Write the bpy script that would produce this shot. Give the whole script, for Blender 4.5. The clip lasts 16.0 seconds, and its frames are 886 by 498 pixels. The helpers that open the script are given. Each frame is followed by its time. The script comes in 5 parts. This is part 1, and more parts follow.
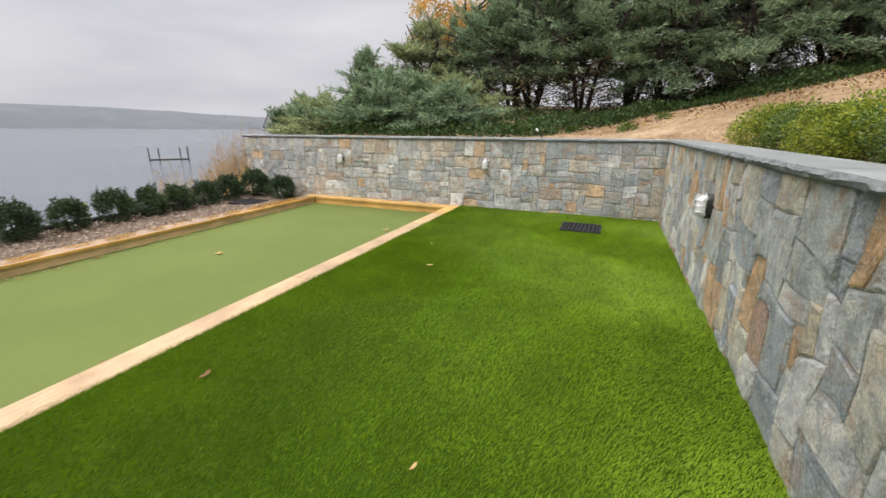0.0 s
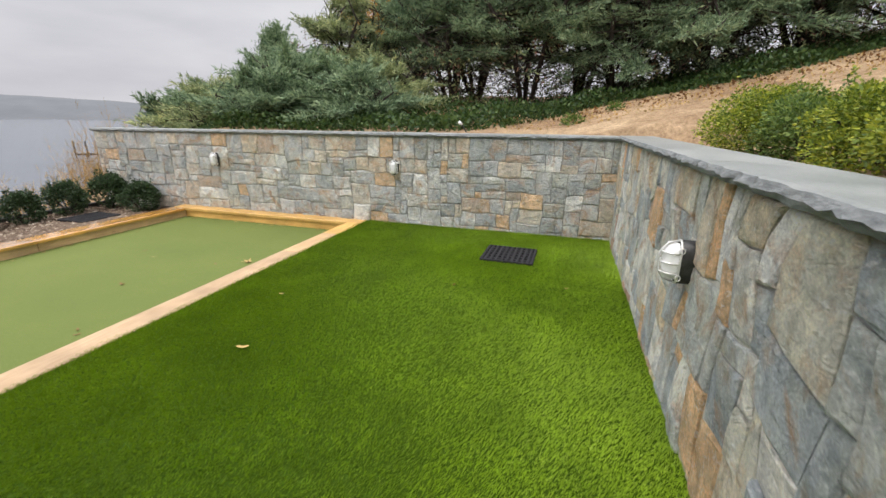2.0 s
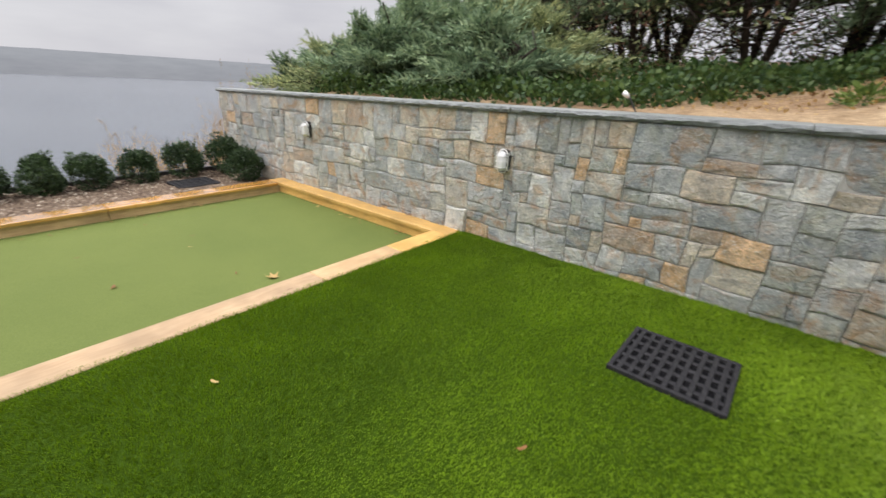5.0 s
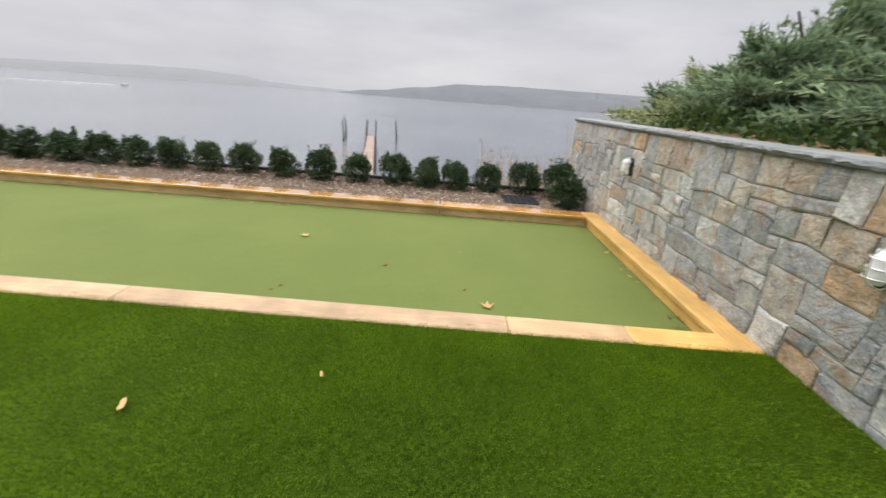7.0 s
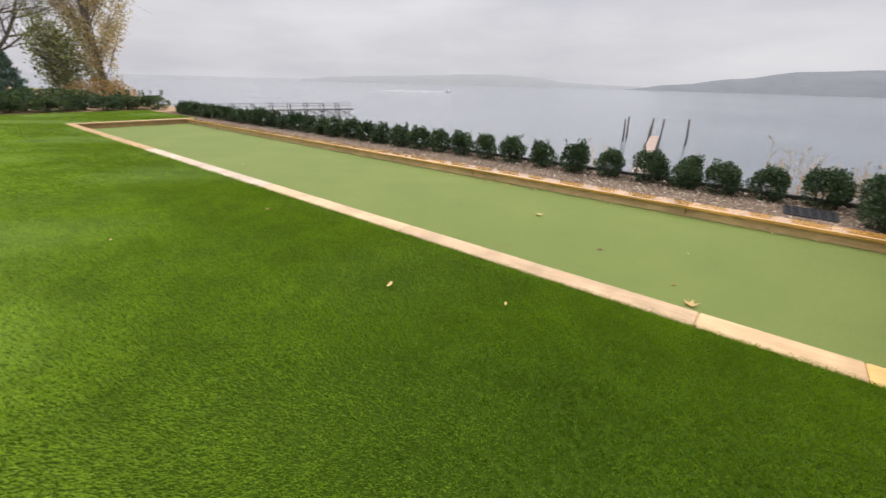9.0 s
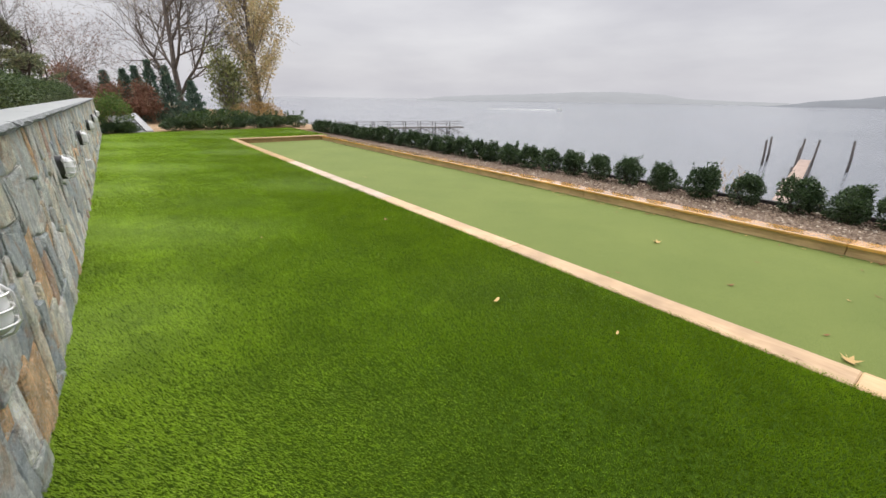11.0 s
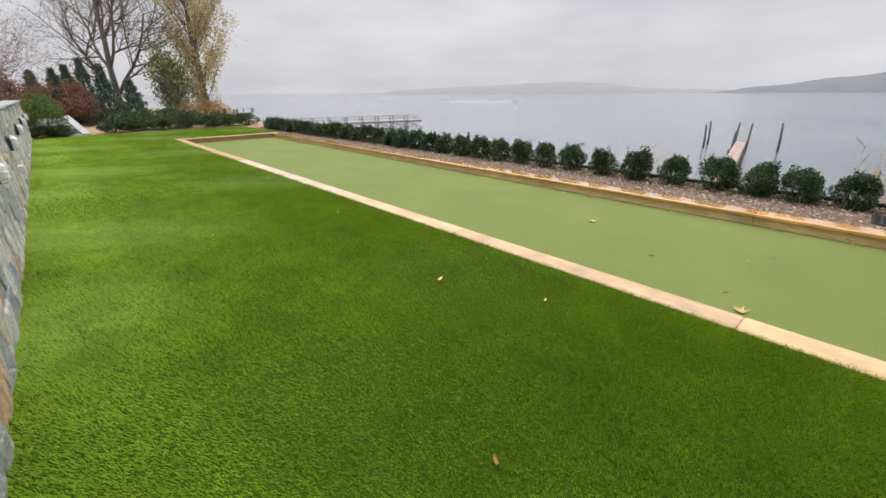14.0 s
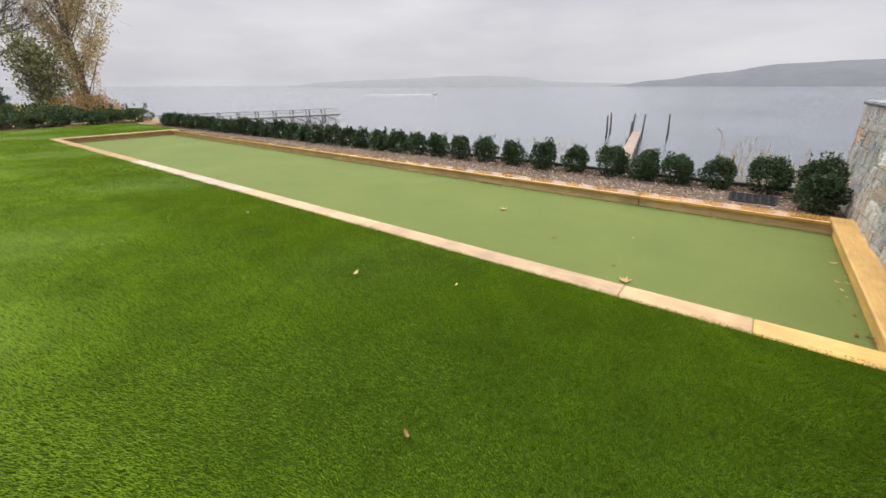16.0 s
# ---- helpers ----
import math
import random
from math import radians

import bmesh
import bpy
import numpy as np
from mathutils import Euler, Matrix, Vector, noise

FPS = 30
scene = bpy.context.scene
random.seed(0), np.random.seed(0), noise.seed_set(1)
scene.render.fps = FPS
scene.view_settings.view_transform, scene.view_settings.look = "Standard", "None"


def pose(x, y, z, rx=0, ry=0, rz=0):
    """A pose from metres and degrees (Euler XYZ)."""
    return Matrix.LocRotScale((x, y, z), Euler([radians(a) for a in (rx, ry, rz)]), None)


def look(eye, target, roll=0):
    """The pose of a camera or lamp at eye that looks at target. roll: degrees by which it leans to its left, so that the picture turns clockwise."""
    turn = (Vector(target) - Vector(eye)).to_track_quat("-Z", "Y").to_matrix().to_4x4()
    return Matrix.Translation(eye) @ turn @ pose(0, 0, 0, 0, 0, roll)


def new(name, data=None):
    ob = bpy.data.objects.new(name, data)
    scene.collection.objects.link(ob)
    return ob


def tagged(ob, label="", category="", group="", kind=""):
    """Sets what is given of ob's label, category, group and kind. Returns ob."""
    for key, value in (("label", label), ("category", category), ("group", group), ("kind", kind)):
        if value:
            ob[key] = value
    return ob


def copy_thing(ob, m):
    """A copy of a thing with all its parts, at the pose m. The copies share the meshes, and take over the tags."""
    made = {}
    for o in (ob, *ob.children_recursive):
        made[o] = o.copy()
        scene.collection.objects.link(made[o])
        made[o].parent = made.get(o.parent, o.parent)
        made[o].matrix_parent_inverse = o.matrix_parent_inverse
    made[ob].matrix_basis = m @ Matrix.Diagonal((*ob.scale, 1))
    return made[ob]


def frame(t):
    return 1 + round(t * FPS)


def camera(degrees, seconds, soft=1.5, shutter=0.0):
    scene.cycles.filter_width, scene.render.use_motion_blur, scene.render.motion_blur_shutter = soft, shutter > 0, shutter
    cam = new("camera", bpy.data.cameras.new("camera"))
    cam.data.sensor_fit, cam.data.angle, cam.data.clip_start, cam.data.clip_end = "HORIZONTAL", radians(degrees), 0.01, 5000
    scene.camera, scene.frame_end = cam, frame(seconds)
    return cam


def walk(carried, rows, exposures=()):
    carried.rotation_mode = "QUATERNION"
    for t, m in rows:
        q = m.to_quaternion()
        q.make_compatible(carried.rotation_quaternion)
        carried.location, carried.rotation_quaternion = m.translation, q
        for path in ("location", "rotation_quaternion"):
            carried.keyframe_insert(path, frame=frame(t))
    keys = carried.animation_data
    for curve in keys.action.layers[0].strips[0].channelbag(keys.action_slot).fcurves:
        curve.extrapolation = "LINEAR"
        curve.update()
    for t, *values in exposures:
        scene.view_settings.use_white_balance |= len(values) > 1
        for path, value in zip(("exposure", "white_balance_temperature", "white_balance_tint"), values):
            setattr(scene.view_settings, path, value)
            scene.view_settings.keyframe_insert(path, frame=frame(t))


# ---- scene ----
cam = camera(94.6, 16.0, shutter=0.3)
PATH = [
    (0, (0.222, 0.245, 1.517), (-0.483, 2.028, 0.947), 0.5),
    (0.5, (0.235, 0.77, 1.543), (-0.38, 2.586, 0.972), 1.0),
    (1, (0.36, 1.314, 1.521), (-0.274, 3.125, 0.958), 0.5),
    (1.5, (0.427, 1.797, 1.515), (-0.168, 3.614, 0.929), 0.7),
    (2, (0.484, 2.277, 1.527), (-0.058, 4.106, 0.925), 0.7),
    (2.5, (0.556, 2.737, 1.529), (-0.042, 4.537, 0.896), 0.4),
    (3, (0.49, 3.115, 1.509), (-0.121, 4.883, 0.802), 0.6),
    (3.2, (0.441, 3.267, 1.522), (-0.147, 5.027, 0.775), 0.5),
    (5.3, (0.091, 4.705, 1.482), (-1.265, 5.99, 0.767), 2.2),
    (5.5, (0.122, 4.847, 1.485), (-1.36, 5.993, 0.785), 2.0),
    (6, (0.061, 5.107, 1.482), (-1.627, 5.947, 0.816), 3.2),
    (6.5, (-0.031, 5.402, 1.506), (-1.854, 5.9, 0.851), 4.5),
    (7, (-0.012, 5.7, 1.492), (-1.888, 5.699, 0.798), 4.4),
    (7.5, (0.108, 5.861, 1.482), (-1.717, 5.492, 0.752), 3.4),
    (8, (0.324, 6.036, 1.519), (-1.412, 5.4, 0.756), 1.7),
    (8.5, (0.403, 6.174, 1.506), (-1.208, 5.265, 0.747), 1.6),
    (9, (0.467, 6.297, 1.498), (-0.998, 5.167, 0.74), 1.5),
    (9.5, (0.518, 6.297, 1.503), (-0.823, 5.011, 0.764), 1.3),
    (10, (0.542, 6.282, 1.52), (-0.709, 4.892, 0.811), 1.2),
    (10.2, (0.549, 6.276, 1.523), (-0.678, 4.857, 0.83), 1.1),
    (12.3, (0.652, 6.377, 1.535), (-0.435, 4.857, 0.821), 0.1),
    (12.5, (0.645, 6.445, 1.537), (-0.453, 4.936, 0.819), -0.0),
    (13, (0.661, 6.561, 1.535), (-0.494, 5.091, 0.824), 0.3),
    (13.5, (0.633, 6.607, 1.534), (-0.584, 5.187, 0.824), -0.1),
    (14, (0.624, 6.605, 1.535), (-0.645, 5.237, 0.816), -0.5),
    (14.5, (0.629, 6.555, 1.521), (-0.696, 5.247, 0.79), -0.7),
    (15, (0.627, 6.602, 1.52), (-0.753, 5.361, 0.775), -0.8),
    (15.5, (0.61, 6.702, 1.533), (-0.827, 5.533, 0.779), -0.6),
    (16, (0.621, 6.789, 1.557), (-0.869, 5.684, 0.808), -0.3),
]
walk(cam, [(t, look(eye, target, roll)) for t, eye, target, roll in PATH])

# ---------------------------------------------------------------- light
SUN_EL, SUN_AZ = 56.0, 207.0
world = bpy.data.worlds.new("overcast_sky")
scene.world = world
world.use_nodes = True
wn, wl = world.node_tree.nodes, world.node_tree.links
wn.clear()
w_out = wn.new("ShaderNodeOutputWorld")
w_bg = wn.new("ShaderNodeBackground")
w_sky = wn.new("ShaderNodeTexSky")
w_sky.sky_type = "NISHITA"
w_sky.sun_disc = False
w_sky.sun_elevation, w_sky.sun_rotation = radians(SUN_EL), radians(SUN_AZ)
w_sky.dust_density, w_sky.air_density = 4.0, 1.0
w_gain = wn.new("ShaderNodeVectorMath")
w_gain.operation = "SCALE"
w_gain.inputs["Scale"].default_value = 0.10
w_tc = wn.new("ShaderNodeTexCoord")
w_map = wn.new("ShaderNodeMapping")
w_map.inputs["Scale"].default_value = (1.2, 1.2, 5.0)
w_noise = wn.new("ShaderNodeTexNoise")
w_noise.inputs["Scale"].default_value = 2.2
w_noise.inputs["Detail"].default_value = 5.0
w_noise.inputs["Roughness"].default_value = 0.5
w_ramp = wn.new("ShaderNodeValToRGB")
w_ramp.color_ramp.elements[0].position, w_ramp.color_ramp.elements[1].position = 0.3, 0.72
w_ramp.color_ramp.elements[0].color = (0.60, 0.595, 0.645, 1)
w_ramp.color_ramp.elements[1].color = (0.79, 0.785, 0.815, 1)
w_mix = wn.new("ShaderNodeMixRGB")
w_mix.inputs["Fac"].default_value = 0.93
wl.new(w_tc.outputs["Generated"], w_map.inputs["Vector"])
wl.new(w_map.outputs["Vector"], w_noise.inputs["Vector"])
wl.new(w_noise.outputs["Fac"], w_ramp.inputs["Fac"])
wl.new(w_sky.outputs["Color"], w_gain.inputs[0])
wl.new(w_gain.outputs["Vector"], w_mix.inputs["Color1"])
wl.new(w_ramp.outputs["Color"], w_mix.inputs["Color2"])
w_sep = wn.new("ShaderNodeSeparateXYZ")
w_rise = wn.new("ShaderNodeMapRange")
w_rise.inputs["From Min"].default_value, w_rise.inputs["From Max"].default_value = 0.28, 1.0
w_rise.inputs["To Min"].default_value, w_rise.inputs["To Max"].default_value = 1.0, 4.1
w_up = wn.new("ShaderNodeVectorMath")
w_up.operation = "SCALE"
wl.new(w_tc.outputs["Generated"], w_sep.inputs["Vector"])
wl.new(w_sep.outputs["Z"], w_rise.inputs["Value"])
wl.new(w_mix.outputs["Color"], w_up.inputs[0])
wl.new(w_rise.outputs["Result"], w_up.inputs["Scale"])
wl.new(w_up.outputs["Vector"], w_bg.inputs["Color"])
w_bg.inputs["Strength"].default_value = 1.0
wl.new(w_bg.outputs["Background"], w_out.inputs["Surface"])

sun = new("sun", bpy.data.lights.new("sun", "SUN"))
sun.data.energy, sun.data.angle, sun.data.color = 1.5, radians(50), (1.0, 0.96, 0.88)
sun.matrix_world = look((0, 0, 30), (9, 18, 0))


# ---------------------------------------------------------------- material helpers
class Mat:
    """A principled material with small helpers to wire its nodes."""

    def __init__(self, name, rough=0.6, spec=0.5, metal=0.0):
        self.m = bpy.data.materials.new(name)
        self.m.use_nodes = True
        self.n, self.l = self.m.node_tree.nodes, self.m.node_tree.links
        self.b = self.n["Principled BSDF"]
        self.b.inputs["Roughness"].default_value = rough
        self.b.inputs["Specular IOR Level"].default_value = spec
        self.b.inputs["Metallic"].default_value = metal

    def coords(self, scale=(1, 1, 1), kind="Object", rot=(0, 0, 0)):
        tc, mp = self.n.new("ShaderNodeTexCoord"), self.n.new("ShaderNodeMapping")
        mp.inputs["Scale"].default_value = scale
        mp.inputs["Rotation"].default_value = rot
        self.l.new(tc.outputs[kind], mp.inputs["Vector"])
        return mp.outputs["Vector"]

    def world(self, scale=(1, 1, 1)):
        g, mp = self.n.new("ShaderNodeNewGeometry"), self.n.new("ShaderNodeMapping")
        mp.inputs["Scale"].default_value = scale
        self.l.new(g.outputs["Position"], mp.inputs["Vector"])
        return mp.outputs["Vector"]

    def noise(self, vec, scale, detail=4.0, rough=0.55, distort=0.0):
        t = self.n.new("ShaderNodeTexNoise")
        t.inputs["Scale"].default_value = scale
        t.inputs["Detail"].default_value = detail
        t.inputs["Roughness"].default_value = rough
        t.inputs["Distortion"].default_value = distort
        self.l.new(vec, t.inputs["Vector"])
        return t.outputs["Fac"]

    def voronoi(self, vec, scale, feature="F1"):
        t = self.n.new("ShaderNodeTexVoronoi")
        t.feature = feature
        t.inputs["Scale"].default_value = scale
        self.l.new(vec, t.inputs["Vector"])
        return t.outputs["Distance"]

    def ramp(self, fac, stops, constant=False):
        r = self.n.new("ShaderNodeValToRGB")
        if constant:
            r.color_ramp.interpolation = "CONSTANT"
        e = r.color_ramp.elements
        while len(e) < len(stops):
            e.new(0.5)
        for el, (p, c) in zip(e, stops):
            el.position, el.color = p, (*c, 1) if len(c) == 3 else c
        self.l.new(fac, r.inputs["Fac"])
        return r.outputs["Color"]

    def mix(self, a, b, fac, mode="MIX"):
        m = self.n.new("ShaderNodeMixRGB")
        m.blend_type = mode
        for sock, v in ((m.inputs["Fac"], fac), (m.inputs["Color1"], a), (m.inputs["Color2"], b)):
            if isinstance(v, (int, float)):
                sock.default_value = v
            elif isinstance(v, tuple):
                sock.default_value = (*v, 1)
            else:
                self.l.new(v, sock)
        return m.outputs["Color"]

    def random(self, island=False):
        node = self.n.new("ShaderNodeNewGeometry" if island else "ShaderNodeObjectInfo")
        return node.outputs["Random Per Island" if island else "Random"]

    def color(self, c):
        if isinstance(c, tuple):
            self.b.inputs["Base Color"].default_value = (*c, 1)
        else:
            self.l.new(c, self.b.inputs["Base Color"])
        return self

    def rough(self, fac, lo, hi):
        r = self.n.new("ShaderNodeMapRange")
        r.inputs["To Min"].default_value, r.inputs["To Max"].default_value = lo, hi
        self.l.new(fac, r.inputs["Value"])
        self.l.new(r.outputs["Result"], self.b.inputs["Roughness"])
        return self

    def bump(self, height, strength=0.3, distance=0.01):
        b = self.n.new("ShaderNodeBump")
        b.inputs["Strength"].default_value = strength
        b.inputs["Distance"].default_value = distance
        self.l.new(height, b.inputs["Height"])
        self.l.new(b.outputs["Normal"], self.b.inputs["Normal"])
        return self


def leafy(name, colours, rough=0.6, spec=0.3, through_light=0.25):
    """Foliage: each leaf takes its own tone."""
    m = Mat(name, rough, spec)
    tone = m.ramp(m.random(True), [(i / max(1, len(colours) - 1), c) for i, c in enumerate(colours)])
    patch = m.noise(m.world(), 1.6, 3.0)
    tone = m.mix(tone, m.ramp(patch, [(0.3, (0.72, 0.76, 0.7)), (0.7, (1.25, 1.2, 1.1))]), 1.0, "MULTIPLY")
    m.color(tone)
    tr = m.n.new("ShaderNodeBsdfTranslucent")
    m.l.new(tone, tr.inputs["Color"])
    mx = m.n.new("ShaderNodeMixShader")
    mx.inputs["Fac"].default_value = through_light
    m.l.new(m.b.outputs["BSDF"], mx.inputs[1])
    m.l.new(tr.outputs["BSDF"], mx.inputs[2])
    m.l.new(mx.outputs["Shader"], m.n["Material Output"].inputs["Surface"])
    return m.m


GREY_STONES = [(0.0, (0.418, 0.452, 0.463)), (0.12, (0.52, 0.537, 0.537)), (0.25, (0.599, 0.61, 0.593)), (0.38, (0.475, 0.503, 0.475)),
               (0.50, (0.599, 0.582, 0.525)), (0.60, (0.384, 0.412, 0.418)), (0.67, (0.768, 0.774, 0.746)), (0.75, (0.508, 0.531, 0.537)),
               (0.83, (0.61, 0.537, 0.435)), (0.895, (0.678, 0.486, 0.305)), (0.94, (0.52, 0.424, 0.339)), (0.97, (0.678, 0.627, 0.531))]
WARM_STONES = [(0.0, (0.48, 0.528, 0.546)), (0.13, (0.624, 0.648, 0.624)), (0.27, (0.744, 0.72, 0.6)), (0.38, (0.564, 0.6, 0.564)),
               (0.50, (0.768, 0.756, 0.696)), (0.60, (0.432, 0.48, 0.504)), (0.70, (0.86, 0.86, 0.816)), (0.79, (0.72, 0.624, 0.456)),
               (0.87, (0.816, 0.54, 0.3)), (0.925, (0.552, 0.372, 0.276)), (0.965, (0.792, 0.708, 0.552))]


def stone_material(name, island, palette):
    m = Mat(name, 0.75, 0.35)
    pick = m.random(island)
    base = m.ramp(pick, palette, True)
    w = m.world((1.0, 1.0, 1.0))
    cloud = m.noise(w, 6.5, 7.0, 0.68, 1.0)
    base = m.mix(base, m.ramp(cloud, [(0.27, (0.46, 0.49, 0.52)), (0.5, (0.98, 0.98, 0.97)), (0.74, (1.55, 1.48, 1.34))]), 1.0, "MULTIPLY")
    rust = m.noise(w, 3.4, 6.0, 0.66, 1.8)
    base = m.mix(base, (0.47, 0.25, 0.09), m.ramp(rust, [(0.50, (0, 0, 0)), (0.68, (0.7, 0.7, 0.7))]))
    moss = m.noise(w, 4.2, 5.0, 0.6, 1.0)
    base = m.mix(base, (0.37, 0.37, 0.27), m.ramp(moss, [(0.52, (0, 0, 0)), (0.72, (0.6, 0.6, 0.6))]))
    vein = m.noise(m.world((1.0, 1.0, 1.3)), 24.0, 6.0, 0.7, 1.6)
    base = m.mix(base, (0.76, 0.77, 0.75), m.ramp(vein, [(0.54, (0, 0, 0)), (0.66, (0.7, 0.7, 0.7))]))
    base = m.mix(base, (0.20, 0.22, 0.22), m.ramp(vein, [(0.32, (0.5, 0.5, 0.5)), (0.43, (0, 0, 0))]))
    grain = m.noise(w, 75.0, 6.0, 0.75)
    base = m.mix(base, m.ramp(grain, [(0.3, (0.66, 0.66, 0.66)), (0.7, (1.28, 1.28, 1.28))]), 1.0, "MULTIPLY")
    m.color(base)
    cleft = m.noise(m.world((1.0, 1.0, 1.7)), 16.0, 9.0, 0.72, 1.2)
    m.bump(cleft, 1.0, 0.05)
    m.rough(grain, 0.5, 0.85)
    return m.m


def wood_material(name, pale, deep, rough_lo, rough_hi, wet=0.5):
    m = Mat(name, 0.4, wet)
    v = m.coords((9.0, 1.0, 9.0))
    grain = m.noise(v, 3.0, 6.0, 0.6, 1.2)
    col = m.ramp(grain, [(0.25, deep), (0.6, pale)])
    blot = m.noise(m.world(), 2.3, 4.0)
    col = m.mix(col, m.ramp(blot, [(0.3, (0.72, 0.70, 0.68)), (0.65, (1.08, 1.06, 1.04))]), 1.0, "MULTIPLY")
    tone = m.ramp(m.random(), [(0, (0.86, 0.86, 0.86)), (1, (1.1, 1.08, 1.06))])
    col = m.mix(col, tone, 1.0, "MULTIPLY")
    knots = m.voronoi(m.coords((4.0, 1.2, 4.0)), 1.7)
    col = m.mix(col, (0.14, 0.07, 0.035), m.ramp(knots, [(0.03, (0.8, 0.8, 0.8)), (0.075, (0, 0, 0))]))
    m.color(col).rough(blot, rough_lo, rough_hi).bump(grain, 0.25, 0.004)
    return m.m


def bark_material(name, a, b):
    m = Mat(name, 0.9, 0.2)
    n1 = m.noise(m.coords((6, 6, 1.5)), 4.0, 6.0, 0.65)
    m.color(m.ramp(n1, [(0.3, a), (0.7, b)])).bump(n1, 0.7, 0.03)
    return m.m


STONE, STONE_REST = stone_material("grey_fieldstone", False, GREY_STONES), stone_material("grey_fieldstone_rest", True, GREY_STONES)
STONE_WARM, STONE_WARM_REST = stone_material("tan_fieldstone", False, WARM_STONES), stone_material("tan_fieldstone_rest", True, WARM_STONES)
WOOD_PALE = wood_material("dry_pale_timber", (0.545, 0.395, 0.245), (0.43, 0.29, 0.165), 0.5, 0.75, 0.35)
WOOD_HONEY = wood_material("honey_timber", (0.58, 0.405, 0.225), (0.45, 0.29, 0.145), 0.4, 0.6, 0.4)
WOOD_GREY = wood_material("bleached_grey_timber", (0.53, 0.425, 0.325), (0.43, 0.335, 0.25), 0.5, 0.75, 0.35)
WOOD_GOLD = wood_material("golden_stained_timber", (0.76, 0.48, 0.16), (0.57, 0.325, 0.095), 0.28, 0.5)
WOOD_WET = wood_material("wet_stained_timber", (0.62, 0.335, 0.085), (0.44, 0.21, 0.045), 0.0, 0.42, 0.8)
WOOD_FACE = wood_material("raw_timber_face", (0.62, 0.45, 0.24), (0.46, 0.31, 0.15), 0.5, 0.8, 0.3)
WOOD_BROWN = wood_material("damp_brown_timber", (0.42, 0.28, 0.13), (0.29, 0.18, 0.075), 0.45, 0.7, 0.35)
WOOD_PIER = wood_material("dark_grey_pier_timber", (0.20, 0.19, 0.18), (0.11, 0.105, 0.10), 0.6, 0.85, 0.3)
WOOD_DOCK = wood_material("weathered_dock_boards", (0.40, 0.31, 0.26), (0.29, 0.22, 0.18), 0.6, 0.85, 0.3)
wet = WOOD_WET.node_tree.nodes["Principled BSDF"]
wet.inputs["Coat Weight"].default_value, wet.inputs["Coat Roughness"].default_value, wet.inputs["Coat IOR"].default_value = 1.0, 0.045, 1.55
PILE = bark_material("weathered_piling", (0.055, 0.05, 0.05), (0.15, 0.135, 0.125))
BARK = bark_material("dark_cedar_bark", (0.022, 0.018, 0.016), (0.07, 0.055, 0.045))
BARK_GREY = bark_material("grey_bark", (0.09, 0.0756, 0.0684), (0.252, 0.216, 0.189))

m = Mat("mortar", 0.95, 0.2)
mn = m.noise(m.world(), 40, 5)
MORTAR = m.color(m.ramp(mn, [(0.3, (0.26, 0.255, 0.24)), (0.7, (0.40, 0.39, 0.36))])).bump(mn, 0.5, 0.01).m

m = Mat("pale_mortar", 0.95, 0.2)
mn = m.noise(m.world(), 40, 5)
MORTAR_PALE = m.color(m.ramp(mn, [(0.3, (0.42, 0.41, 0.37)), (0.7, (0.58, 0.56, 0.51))])).bump(mn, 0.5, 0.01).m

m = Mat("bluestone_cap", 0.35, 0.5)
mn = m.noise(m.world(), 2.0, 6, 0.6)
mg = m.noise(m.world(), 70, 4, 0.6)
mc = m.mix(m.ramp(mn, [(0.3, (0.20, 0.215, 0.21)), (0.7, (0.34, 0.35, 0.335))]),
           m.ramp(mg, [(0.3, (0.85, 0.85, 0.85)), (0.7, (1.12, 1.12, 1.12))]), 1.0, "MULTIPLY")
BLUESTONE = m.color(mc).rough(mn, 0.28, 0.55).bump(mg, 0.15, 0.003).m
m = Mat("bluestone_split_edge", 0.8, 0.4)
mn = m.noise(m.world((3, 3, 8)), 5.0, 8, 0.7)
BLUESTONE_EDGE = m.color(m.ramp(mn, [(0.3, (0.11, 0.12, 0.122)), (0.7, (0.32, 0.335, 0.33))])).bump(mn, 0.9, 0.03).m

m = Mat("lawn_backing", 0.9, 0.1)
mn = m.noise(m.world(), 90, 4, 0.7)
LAWN_BASE = m.color(m.ramp(mn, [(0.3, (0.036, 0.07, 0.004)), (0.7, (0.06, 0.112, 0.007))])).bump(mn, 0.8, 0.02).m

m = Mat("turf_blades", 0.48, 0.6)
mt = m.ramp(m.random(True), [(0, (0.170, 0.284, 0.010)), (0.5, (0.200, 0.330, 0.013)), (0.92, (0.230, 0.368, 0.019)), (1, (0.30, 0.41, 0.06))])
mn = m.noise(m.world(), 2.2, 3, 0.55, 0.7)
mt = m.mix(mt, m.ramp(mn, [(0.32, (0.86, 0.88, 0.84)), (0.68, (1.3, 1.27, 1.3))]), 1.0, "MULTIPLY")
